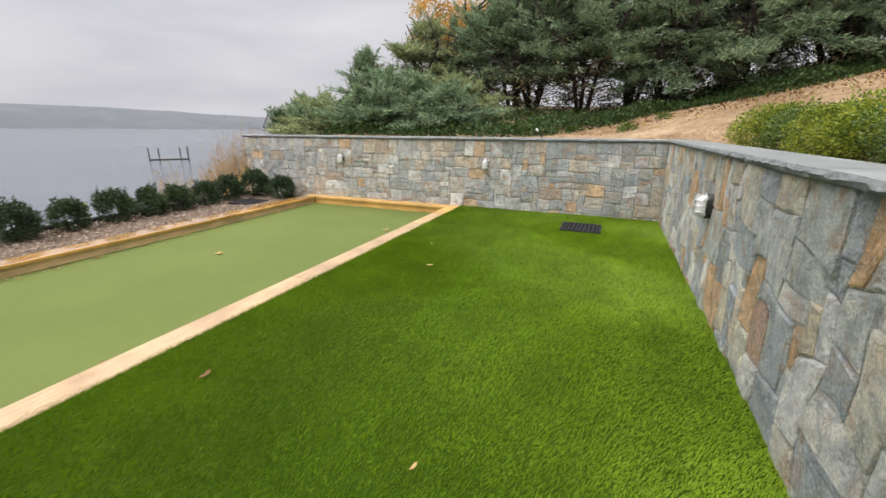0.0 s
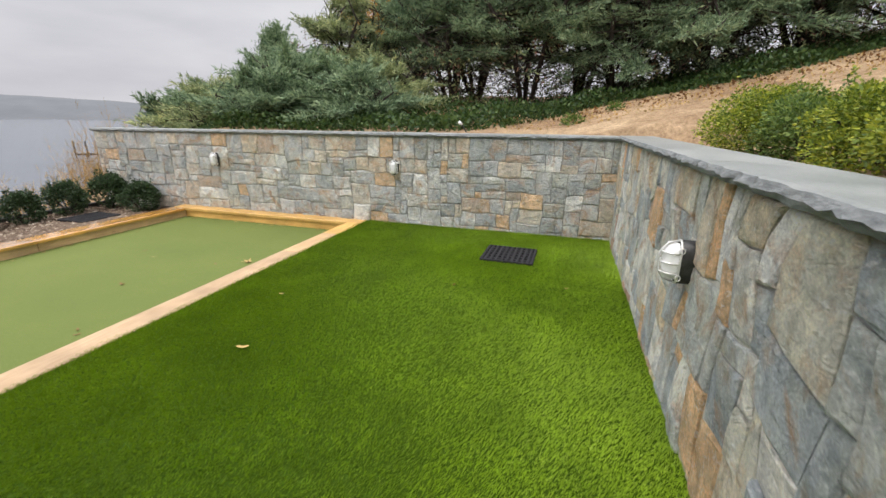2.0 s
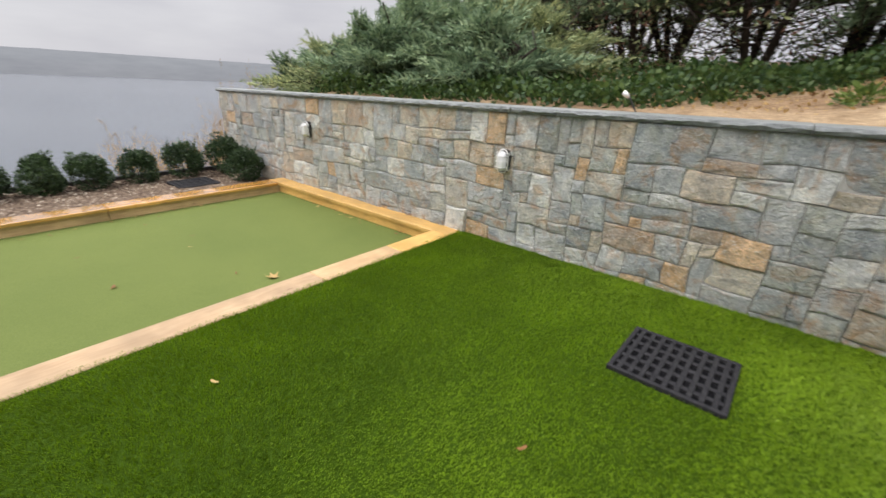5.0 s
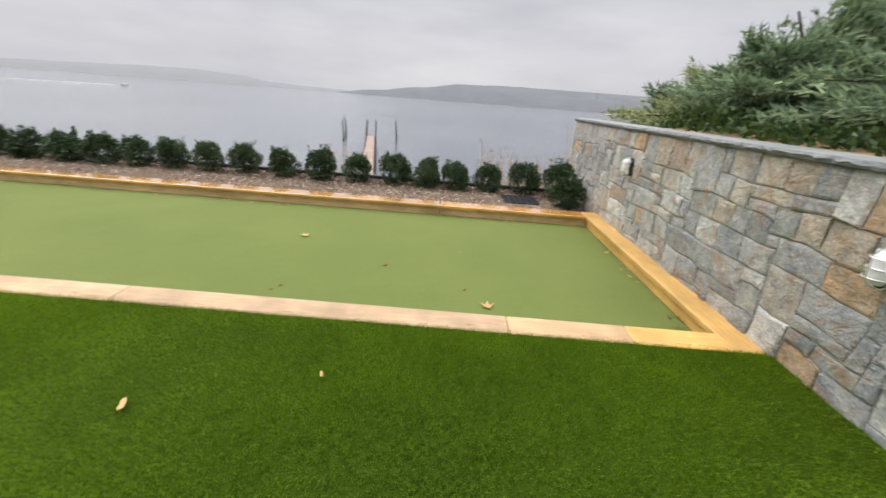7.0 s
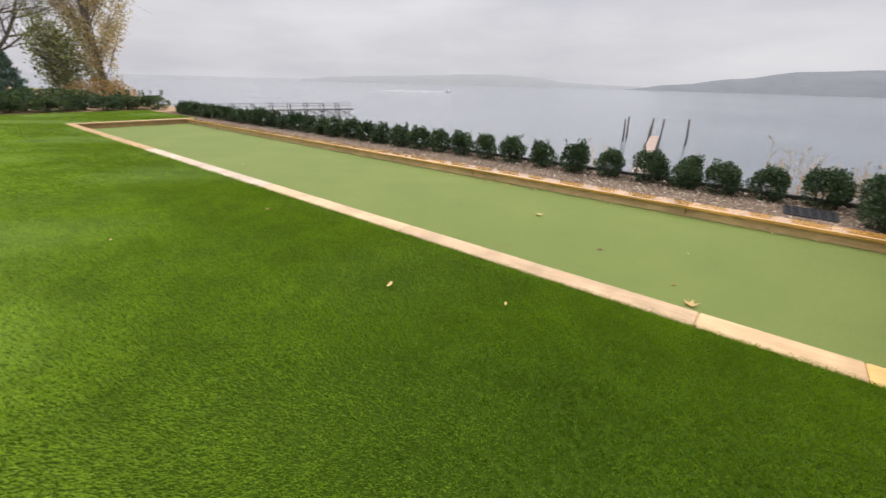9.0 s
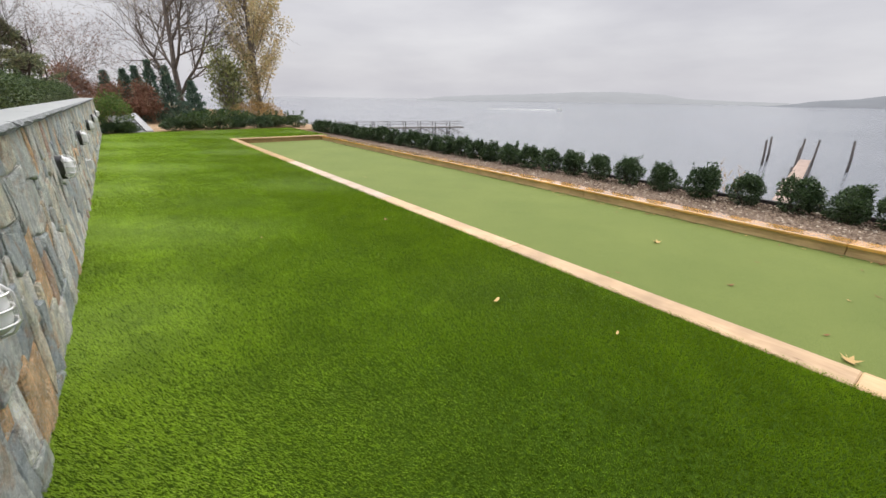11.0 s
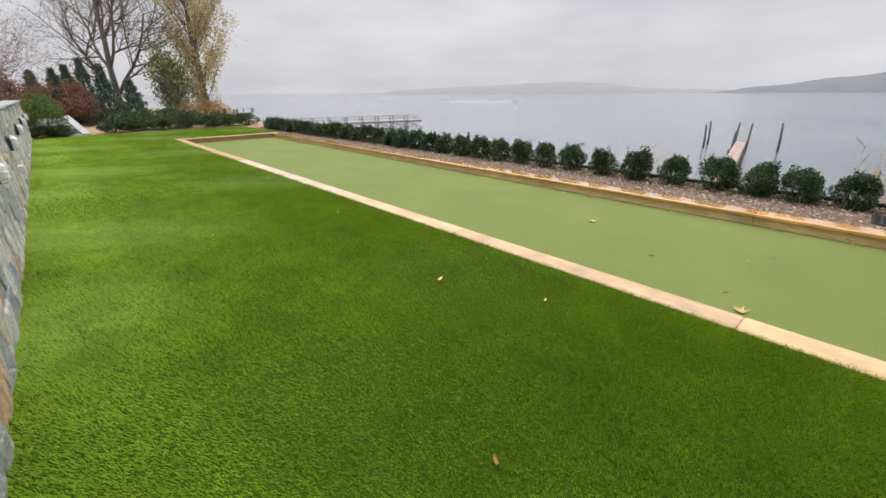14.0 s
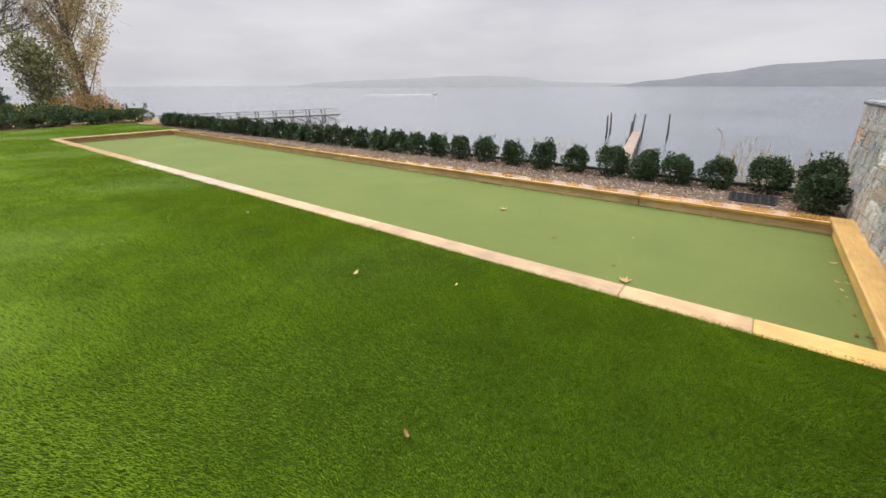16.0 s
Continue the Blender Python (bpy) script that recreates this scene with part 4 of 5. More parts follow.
# hedge on the upper terrace behind the side wall
HEDGE_A = [shrub_mesh("crown", 60 + i, 0.52, 0.42, 17000, 0.030, LEAF_HEDGE, 20) for i in range(2)]
HEDGE_C = [shrub_mesh("crown", 75 + i, 0.52, 0.42, 5200, 0.045, LEAF_HEDGE_DEEP, 20) for i in range(2)]
HEDGE_B = [shrub_mesh("crown", 70 + i, 0.52, 0.42, 10000, 0.034, LEAF_HEDGE_DARK, 20) for i in range(3)]
STEMS_BIG = stems_mesh("stems", 5, 0.6, 0.3, 8, 0.016)
y, k = 6.45, 0
while y > -15.3:
    yellow = k in (0, 2, 3)
    shrub("hedge_shrub", 2.08 + g.uniform(-0.06, 0.06), y, 1.13, HEDGE_A[k % 2] if yellow else HEDGE_C[k % 2] if k > 7 else HEDGE_B[k % 3],
          "yellow-green leafy hedge shrub behind the wall coping" if yellow else "dense green hedge shrub behind the wall coping", "hedge shrub", "hedge behind the side wall",
          g.uniform(0.9, 1.05), g.uniform(0, 360), STEMS_BIG, 0.8)
    y -= 0.72 + g.uniform(-0.06, 0.06)
    k += 1


def limb_tree(seed, base, height, radius, spread, depth, lean=(0, 0), first=0.3):
    """Branch polylines of a tree: (points, radii) and the tips."""
    g = random.Random(seed)
    limbs, tips = [], []

    def grow(p, d, length, r, level):
        pts, rad = [p.copy()], [r]
        n = 5
        for i in range(n):
            d = (d + Vector((g.uniform(-1, 1), g.uniform(-1, 1), g.uniform(-0.35, 0.75))) * 0.20).normalized()
            p = p + d * (length / n)
            pts.append(p.copy())
            rad.append(r * (1 - 0.62 * (i + 1) / n))
            if level < depth and (level > 0 or i >= int(first * n)):
                for q in range(2 if level == 0 or g.random() < 0.55 else 1):
                    a = g.uniform(0, 6.28)
                    side = d.orthogonal().normalized()
                    side.rotate(Matrix.Rotation(a, 3, d))
                    nd = (d * g.uniform(0.45, 0.8) + side * spread * g.uniform(0.6, 1.1) + Vector((0, 0, 0.12))).normalized()
                    grow(p.copy(), nd, length * g.uniform(0.45, 0.68), rad[-1] * 0.62, level + 1)
        limbs.append((pts, rad))
        tips.append(p.copy())
    grow(Vector(base), Vector((lean[0], lean[1], 1)).normalized(), height, radius, 0)
    return limbs, tips


def limbs_mesh(name, limbs, material):
    b = Buf()
    for pts, rad in limbs:
        b.tube(pts, [max(r, 0.004) for r in rad], 6 if rad[0] > 0.03 else 4)
    return b.mesh(name, material, True)


def cedar(seed, x, y, height, width, material, label, sprays=46, per=190, low=0.25, leaf=0.15, trunks=3):
    """Spreading eastern cedar: several dark leaning stems, and drooping tufted sprays with gaps between."""
    g, q = random.Random(seed), np.random.default_rng(seed)
    z0 = terrain(x, y)
    thing = tagged(empty("cedar_tree", x, y, z0), label, "tree", "cedars behind the far wall")
    b = Buf()
    pts, dirs = [], []
    stems = []
    for t in range(trunks):
        a = 6.28 * t / trunks + g.uniform(-0.5, 0.5)
        ln = g.uniform(0.3, 0.85) * width
        poly = [Vector((0.08 * math.cos(a), 0.08 * math.sin(a), -0.2)), Vector((ln * 0.4 * math.cos(a), ln * 0.4 * math.sin(a), height * 0.3)),
                Vector((ln * math.cos(a), ln * math.sin(a), height * 0.65)), Vector((ln * 1.1 * math.cos(a), ln * 1.1 * math.sin(a), height * 0.93))]
        poly[1] += Vector((g.uniform(-0.25, 0.25), g.uniform(-0.2, 0.2), 0))
        poly[2] += Vector((g.uniform(-0.35, 0.35), g.uniform(-0.3, 0.3), 0))
        th = 0.024 + 0.009 * height
        b.tube(poly, [th, th * 0.8, th * 0.5, 0.012], 7)
        stems.append(poly)
    part("trunk", b.mesh("trunk", BARK, True), thing, "dark leaning stems")
    b = Buf()
    tiers = max(3, int(height / 0.62))
    for k in range(sprays):
        t = low + (1 - low) * g.random() ** (1.25 if low < 0.11 else 0.8)
        z = height * (0.45 * t + 0.55 * (math.floor(t * tiers) + 0.5) / tiers)
        reach = width * (1.1 - 0.85 * ((t - low) / (1 - low)) ** 1.4) * g.choice((0.35, 0.55, 0.75, 0.9, 1.0, 1.25))
        a = g.uniform(0, 6.28)
        c = Vector((reach * math.cos(a), reach * math.sin(a), z + g.uniform(-0.1, 0.25)))
        poly = stems[k % trunks]
        root = poly[1].lerp(poly[3], min(1, max(0, t - 0.25)))
        mid = root.lerp(c, 0.55) + Vector((0, 0, 0.08))
        b.tube([root, mid, c], [0.028, 0.018, 0.006], 4)
        axis_ = np.array(c - root)
        ln = max(np.linalg.norm(axis_), 0.2)
        fwd = axis_ / ln
        u = q.uniform(0.25, 1.0, (per // 3, 1))
        r = 0.03 + 0.13 * (1.0 - u) ** 0.7
        off = q.normal(0, 1, (per // 3, 3)) * r * (1, 1, 0.55)
        pts.append(np.array(root) + axis_ * u + off + np.array((0, 0, 0.3)) * np.clip(u - 0.5, 0, 1) ** 2)
        dirs.append(fwd + off * 1.6 + (0, 0, 0.3))
        for j in range(8):
            u0 = g.uniform(0.35, 0.98)
            turn = g.choice((-1, 1)) * g.uniform(0.3, 0.9)
            way = np.array((fwd[0] * math.cos(turn) - fwd[1] * math.sin(turn), fwd[0] * math.sin(turn) + fwd[1] * math.cos(turn), fwd[2] * 0.5 + g.uniform(-0.05, 0.45)))
            reach2 = g.uniform(0.28, 0.55)
            v = q.uniform(0, 1, (per // 12, 1))
            off = q.normal(0, 1, (per // 12, 3)) * (0.012 + 0.07 * (1 - v)) * (1, 1, 0.7)
            pts.append(np.array(root) + axis_ * u0 + way * reach2 * v + off)
            dirs.append(way + off * 3.0 + (0, 0, 0.15))
    for k in range(int(14 * height) + 10):
        t = g.uniform(0.05, 0.75)
        poly = stems[k % trunks]
        root = poly[0].lerp(poly[2], t)
        a = g.uniform(0, 6.28)
        ln = g.uniform(0.35, 0.9) * width * 0.6
        mid = root + Vector((math.cos(a) * ln * 0.5, math.sin(a) * ln * 0.5, g.uniform(-0.1, 0.3)))
        tip = mid + Vector((math.cos(a + g.uniform(-0.7, 0.7)) * ln * 0.6, math.sin(a + g.uniform(-0.7, 0.7)) * ln * 0.6, g.uniform(-0.25, 0.35)))
        b.tube([root, mid, tip], [0.016, 0.011, 0.004], 4)
        for e in range(2):
            b.tube([mid.lerp(tip, 0.3 * e), mid.lerp(tip, 0.3 * e) + Vector((g.uniform(-0.4, 0.4), g.uniform(-0.4, 0.4), g.uniform(-0.25, 0.3)))], [0.008, 0.003], 3)
    tagged(part("limb_work", b.mesh("limb_work", BARK), thing), kind="stuff")
    pts, dirs = np.concatenate(pts), np.concatenate(dirs)
    part("crown", quads_mesh("crown", needles(q, pts, dirs, leaf, leaf * 0.24, 0.5), 3, material), thing)
    return thing


CED, OLV = "blue-green spreading cedar with dark bare stems on the bank", "olive-green cedar with dark stems on the ivy bank"
for i, (x, y, h, w, low, mat) in enumerate([
        (-9.5, 11.3, 1.5, 0.5, 0.0, LEAF_CEDAR), (-8.9, 11.7, 1.7, 0.8, 0.0, LEAF_CEDAR), (-8.4, 10.4, 1.3, 1.1, 0.0, LEAF_CEDAR), (-7.0, 9.9, 1.0, 1.1, 0.0, LEAF_CEDAR_B), (-5.4, 9.6, 0.8, 0.9, 0.0, LEAF_CEDAR), (-3.6, 10.0, 0.8, 0.9, 0.0, LEAF_CEDAR),
        (-9.0, 12.0, 2.0, 0.9, 0.0, LEAF_CEDAR_B), (-3.8, 11.4, 1.1, 1.2, 0.0, LEAF_CEDAR_B), (-6.4, 11.6, 1.4, 1.4, 0.0, LEAF_CEDAR),
        (-7.6, 13.0, 2.6, 0.8, 0.05, LEAF_CEDAR), (-5.2, 10.6, 1.2, 1.4, 0.0, LEAF_CEDAR), (-5.6, 13.6, 3.0, 1.7, 0.1, LEAF_CEDAR_B), (-4.3, 14.4, 3.1, 1.6, 0.08, LEAF_CEDAR),
        (-2.7, 13.8, 4.4, 2.1, 0.12, LEAF_CEDAR), (-2.6, 16.3, 5.6, 2.2, 0.2, LEAF_CEDAR_B), (-0.7, 13.6, 4.6, 2.1, 0.12, LEAF_CEDAR), (0.6, 15.4, 6.0, 2.3, 0.16, LEAF_CEDAR_B),
        (1.4, 13.2, 4.6, 2.0, 0.08, LEAF_CEDAR), (3.2, 13.2, 4.6, 2.1, 0.08, LEAF_CEDAR), (3.2, 15.8, 6.4, 2.4, 0.1, LEAF_CEDAR_B), (5.0, 13.6, 5.2, 2.2, 0.05, LEAF_CEDAR),
        (7.2, 13.4, 5.4, 2.3, 0.04, LEAF_CEDAR), (6.2, 16.2, 6.8, 2.4, 0.1, LEAF_CEDAR_B), (9.4, 12.4, 5.4, 2.2, 0.02, LEAF_CEDAR), (11.6, 12.6, 6.2, 2.4, 0.02, LEAF_CEDAR_B),
        (9.6, 9.8, 4.4, 1.9, 0.02, LEAF_CEDAR), (12.4, 8.6, 5.6, 2.3, 0.02, LEAF_CEDAR)]):
    cedar(200 + i, x, y, h, w, mat, CED if mat is LEAF_CEDAR else OLV, sprays=int(36 + 12.5 * w * h * (1 - low) / 1.6), per=430, low=low, leaf=0.115, trunks=3 + i % 3)


def leaf_tree(name, seed, x, y, z, height, r, spread, depth, bark, mat, per_tip, leaf, label, group="", lean=(0, 0), first=0.3, clump=0.35):
    """A deciduous tree: branching limbs, leaves in tufts at the twig ends."""
    q = np.random.default_rng(seed)
    thing = tagged(empty(name, x, y, z), label, "tree", group)
    limbs, tips = limb_tree(seed, (0, 0, -0.3), height, r, spread, depth, lean, first=first)
    part("trunk", limbs_mesh("trunk", limbs[-1:], bark), thing)
    tagged(part("branch_work", limbs_mesh("branch_work", limbs[:-1], bark), thing), kind="stuff")
    if per_tip:
        pts, dirs = [], []
        for t in tips:
            p, d = clump_points(q, t, (clump, clump, clump * 0.8), per_tip, 0.0)
            pts.append(p)
            dirs.append(d)
        pts, dirs = np.concatenate(pts), np.concatenate(dirs)
        part("crown", quads_mesh("crown", leaves(q, pts, dirs, leaf, leaf * 0.6, 0.8), 4, mat), thing)
    return thing


leaf_tree("autumn_tree", 301, -6.0, 17.5, terrain(-6, 17.5), 2.7, 0.07, 0.8, 2, BARK, LEAF_ORANGE, 150, 0.10, "orange autumn tree behind the cedars", "autumn trees on the bank", clump=0.45)
leaf_tree("autumn_tree", 302, -9.2, 15.5, terrain(-9.2, 15.5), 1.3, 0.05, 0.8, 2, BARK, LEAF_ORANGE, 90, 0.08, "small orange autumn tree behind the cedars", "autumn trees on the bank", clump=0.4)
leaf_tree("autumn_tree", 303, -3.6, 18.0, terrain(-3.6, 18), 3.4, 0.09, 0.8, 2, BARK, LEAF_ORANGE, 190, 0.11, "golden autumn tree rising over the cedars", "autumn trees on the bank", clump=0.5)
leaf_tree("bare_shrub", 304, 0.6, 14.6, terrain(0.6, 14.6), 2.6, 0.04, 0.9, 2, BARK, LEAF_RED, 16, 0.07, "russet twiggy shrub among the cedars", "autumn trees on the bank", clump=0.4)

# ivy and low growth on the bank behind the soil
n = 52000
px = rng.uniform(-8.0, 14, n)
band = np.clip((px + 3.5) / 12, 0, 1)
py = 8.55 + 2.3 * np.clip((px + 1.7) / 2.6, 0, 1) + 1.0 * band + 0.35 * np.sin(px * 1.3) * np.clip((px + 2) / 3, 0, 1) + rng.gamma(1.6, 1.1, n)
ok = py < 18
pts = np.stack([px[ok], py[ok], np.zeros(ok.sum())], 1)
pts[:, 2] = [terrain(a, b) for a, b in pts[:, :2]] + rng.uniform(0, 1, ok.sum()) ** 1.5 * (0.22 + 0.18 * np.sin(pts[:, 0] * 2.1) * np.sin(pts[:, 1] * 1.7))
ivy = quads_mesh("ivy_cover", leaves(rng, pts, np.tile((0, -0.2, 0.6), (len(pts), 1)), 0.065, 0.055, 0.7), 4, LEAF_IVY)
tagged(new("ivy_cover", ivy), "dark green ivy covering the bank under the cedars", "ivy", kind="stuff")
n = 2600
pts = np.stack([rng.uniform(-2, 10, n), 9.2 + rng.gamma(1.5, 1.0, n), np.zeros(n)], 1)
pts[:, 2] = [terrain(a, b) + 0.01 for a, b in pts[:, :2]]
dry = quads_mesh("leaf_litter", leaves(rng, pts, np.tile((0, 0, 0.15), (n, 1)), 0.045, 0.032, 0.6), 4, LITTER)
tagged(new("leaf_litter", dry), "brown fallen leaves strewn over the soil slope", "leaf litter", kind="stuff")

n = 1500
pts = np.stack([rng.uniform(-3, 10, n), 10.0 + rng.gamma(1.5, 0.8, n), np.zeros(n)], 1)
pts[:, 2] = [terrain(a, b) + 0.01 for a, b in pts[:, :2]]
dry = quads_mesh("brown_litter", leaves(rng, pts, np.tile((0, 0, 0.15), (n, 1)), 0.06, 0.045, 0.6), 4, LITTER_DARK)
tagged(new("brown_litter", dry), "dark brown fallen leaves gathered along the ivy edge", "leaf litter", kind="stuff")
for wx, wy, ws in ((0.5, 9.7, 0.8), (-0.6, 10.0, 0.6), (1.2, 10.4, 0.7)):
    q = np.random.default_rng(int(wx * 10 + 90))
    wp, wd = clump_points(q, (0, 0, 0.04), (0.22, 0.22, 0.16), 260, 0.1)
    weed = new("weed_tuft", quads_mesh("weed_tuft", leaves(q, wp[wp[:, 2] > 0], wd[wp[:, 2] > 0] + (0, 0, 0.5), 0.10, 0.03, 0.5), 4, LEAF_HEDGE_DARK))
    weed.matrix_world = pose(wx, wy, terrain(wx, wy)) @ Matrix.Diagonal((ws, ws, ws, 1))
    tagged(weed, "small green weed tuft growing from bare soil", "weed", "weeds on the soil slope")

# twiggy undergrowth between the cedar stems
g = random.Random(31)
buf = Buf()
for k in range(1500):
    x, y = g.uniform(-7, 12.5), g.uniform(12.4, 15.5)
    z = terrain(x, y) + g.uniform(0.0, 1.9)
    a, ln = g.uniform(0, 6.28), g.uniform(0.3, 0.9)
    mid = Vector((x + ln * 0.5 * math.cos(a), y + ln * 0.5 * math.sin(a), z + g.uniform(-0.1, 0.4)))
    buf.tube([(x, y, z), mid, mid + Vector((ln * 0.5 * math.cos(a + 0.5), ln * 0.5 * math.sin(a + 0.5), g.uniform(-0.2, 0.4)))], [0.012, 0.008, 0.003], 3)
tagged(new("dead_twigs", buf.mesh("dead_twigs", BARK)), "tangle of dark bare twigs under the cedars", "twigs", kind="stuff")
n = 42000
pts = np.stack([rng.uniform(-7.5, 12.5, n), rng.uniform(12.3, 15.8, n), rng.uniform(0, 1, n) ** 1.3 * 2.1], 1)
dens = np.array([noise.noise((a * 0.9, b * 0.9, c * 1.3)) for a, b, c in pts])
pts = pts[dens > 0.02 + 0.12 * (pts[:, 2] > 0.9)]
pts[:, 2] += [terrain(a, b) for a, b in pts[:, :2]]
half = rng.uniform(0, 1, len(pts)) < 0.7
for nm, sel, mt, lb in (("undergrowth", half, LEAF_CEDAR_B, "dull green undergrowth between the cedar stems"), ("russet_undergrowth", ~half, LEAF_RED, "sparse russet leaves between the cedar stems")):
    tagged(new(nm, quads_mesh(nm, leaves(rng, pts[sel], np.tile((0, 0, 0.4), (sel.sum(), 1)), 0.10, 0.035, 0.8), 4, mt)), lb, "undergrowth", kind="stuff")
# rough grass on the lake bank
n = 9000
pts = np.stack([rng.uniform(-14, -8.4, n), rng.uniform(4.5, 13, n), np.zeros(n)], 1)
pts[:, 2] = [terrain(a, b) for a, b in pts[:, :2]]
tagged(new("bank_grass", quads_mesh("bank_grass", leaves(rng, pts, np.tile((0, 0, 1.0), (n, 1)), 0.34, 0.02, 0.4), 4, REED)), "rough tawny grass covering the lake bank", "grass", kind="stuff")

# reeds below the wall end and along the bank
def reeds(name, seed, n, cx, cy, sx, sy, hmin, hmax, label):
    q = np.random.default_rng(seed)
    p = np.stack([q.normal(cx, sx, n), q.normal(cy, sy, n), np.zeros(n)], 1)
    p = p[p[:, 0] < -8.45]
    p[:, 2] = [terrain(a, b) for a, b in p[:, :2]]
    n = len(p)
    top = p + np.stack([q.normal(0, 0.16, n), q.normal(0, 0.16, n), q.uniform(hmin, hmax, n)], 1)
    a = q.uniform(0, 6.28, n)
    s = np.stack([np.cos(a), np.sin(a), np.zeros(n)], 1) * 0.005
    stalk = np.stack([p - s, p + s, top + s * 0.3, top - s * 0.3], 1).reshape(-1, 3)
    m_ = 8
    t = q.uniform(0.3, 1.0, (n, m_, 1))
    lp = (p[:, None] * (1 - t) + top[:, None] * t).reshape(-1, 3)
    lv = leaves(q, lp, np.tile((0, 0, 0.9), (len(lp), 1)), 0.17, 0.010, 0.45)
    tagged(new(name, quads_mesh(name, np.concatenate([stalk, lv]), 4, REED)), label, "reeds", kind="stuff")


reeds("dry_reeds", 1, 420, -10.5, 9.5, 0.55, 0.5, 1.0, 2.0, "tawny dry reeds on the bank by the wall end")
reeds("dry_reeds", 2, 260, -9.8, 7.6, 0.4, 0.5, 0.6, 1.25, "tawny dry reeds on the bank below the boxwoods")
reeds("dry_reeds", 3, 14, -9.0, 6.5, 0.12, 0.10, 0.9, 1.35, "plumed dry grass clump behind the boxwoods")
reeds("dry_reeds", 4, 14, -9.0, 3.4, 0.12, 0.12, 0.7, 1.0, "plumed dry grass clump behind the boxwoods")

for sx, sy in ((-8.6, 7.35), (-8.7, 4.7)):
    q = np.random.default_rng(int(-sx * 10))
    thing = tagged(empty("yellow_sprig", sx, sy, terrain(sx, sy)), "thin sprig with bright yellow leaves behind the boxwoods", "sprig", "yellow sprigs")
    part("stalk", Buf().tube([(0, 0, -0.05), (0.02, 0, 0.35), (0, 0.03, 0.62)], [0.006, 0.005, 0.003], 5).mesh("stalk", BARK), thing)
    p, d = clump_points(q, (0, 0.02, 0.6), (0.07, 0.07, 0.1), 40, 0.0)
    part("leaf_tuft", quads_mesh("leaf_tuft", leaves(q, p, d, 0.06, 0.04, 0.6), 4, LEAF_HEDGE), thing, "yellow leaves")

# ---------------------------------------------------------------- far end of the lawn
END_BOX = shrub_mesh("crown", 81, 0.75, 0.66, 5200, 0.06, LEAF_HEDGE_DARK, 22)
shrub("round_shrub", 0.62, -16.2, 0.0, END_BOX, "large rounded green shrub at the end of the wall", "shrub", "", 0.95, 20, STEMS_BIG, 1.2)
LOW = [shrub_mesh("crown", 84 + i, 0.55, 0.24, 3000, 0.065, LEAF_HEDGE_DEEP if i else LEAF_BOX, 16) for i in range(2)]
for i, (x, y) in enumerate([(0.8, -15.35), (0.3, -15.45)]):
    shrub("low_shrub", x, y, -0.02, LOW[i % 2], "low clipped dark green shrub bordering the lawn", "shrub", "low shrubs at the lawn end", 0.9, 50 * i, STEMS)
for i in range(10):
    shrub("low_shrub", -1.5 - 0.62 * i, -16.6 - 0.5 * (i % 3), -0.03, LOW[i % 2], "low spreading green shrub beyond the lawn", "shrub", "low shrubs at the lawn end", 1.25 + 0.15 * (i % 2), 70 * i, STEMS, 0.85)
steps = tagged(empty("garden_steps", -0.52, -15.95, 0, 8.7), "garden steps with a pale sloping stone cheek beyond the lawn", "steps")
cheek = Buf()
for u, z in ((0.0, 0.05), (2.7, 0.68)):
    cheek.v += [(-0.13, -u, z), (0.13, -u, z), (0.13, -u, z - 0.14), (-0.13, -u, z - 0.14)]
cheek.f = [(0, 1, 5, 4), (1, 2, 6, 5), (2, 3, 7, 6), (3, 0, 4, 7), (3, 2, 1, 0), (4, 5, 6, 7)]
part("cheek", cheek.mesh("cheek", PALE_STONE), steps, "pale sloping stone cheek")
for i in range(6):
    part("tread", Buf().box(0.14, 1.0, -0.46 * i - 0.50, -0.46 * i - 0.04, -0.1, 0.03 + 0.11 * i, 0.01).mesh("tread", BLUESTONE), steps)

for i, (x, y, h) in enumerate([(0.6, -24, 2.6), (-0.25, -24, 2.7), (-1.5, -24.5, 3.3), (-2.3, -24.2, 3.0), (-3.4, -23.6, 2.2), (-0.9, -26, 3.0)]):
    q = np.random.default_rng(500 + i)
    thing = tagged(empty("small_conifer", x, y, 0.0), "dark narrow conifer in the planting beyond the lawn", "tree", "conifers beyond the lawn")
    part("trunk", Buf().tube([(0, 0, -0.4), (0, 0, h * 0.9)], [0.06, 0.015], 6).mesh("trunk", BARK), thing)
    t = q.uniform(0.0, 1, (4200, 1)) ** 1.7
    a = q.uniform(0, 6.28, (4200, 1))
    tier = (0.45 + 0.55 * np.abs(np.sin(t * 16 + i))) * (0.75 + 0.25 * np.sin(a * 5 + 9 * t))
    r = 1.25 * (1 - t) ** 1.0 * tier * q.uniform(0.4, 1, (4200, 1)) + 0.02
    p = np.concatenate([r * np.cos(a), r * np.sin(a), t * h], 1)
    d = np.concatenate([np.cos(a), np.sin(a), np.full_like(a, 1.0)], 1)
    part("crown", quads_mesh("crown", leaves(q, p, d, 0.2, 0.05, 0.35), 4, LEAF_SPRUCE), thing)
for i, (x, y) in enumerate([(0.3, -22.6), (-0.5, -23.0)]):
    leaf_tree("russet_shrub", 520 + i, x, y, 0.1, 1.3, 0.03, 0.9, 2, BARK, LEAF_RED, 70, 0.10, "russet autumn shrub beyond the lawn", "russet shrubs", clump=0.35, first=0.0)

leaf_tree("bare_tree", 611, -3.2, -27.0, 0.0, 8.2, 0.2, 0.8, 4, BARK_GREY, LEAF_GOLD, 1, 0.06, "tall nearly leafless grey tree by the shore", "", (0.04, 0), 0.15, 0.5)


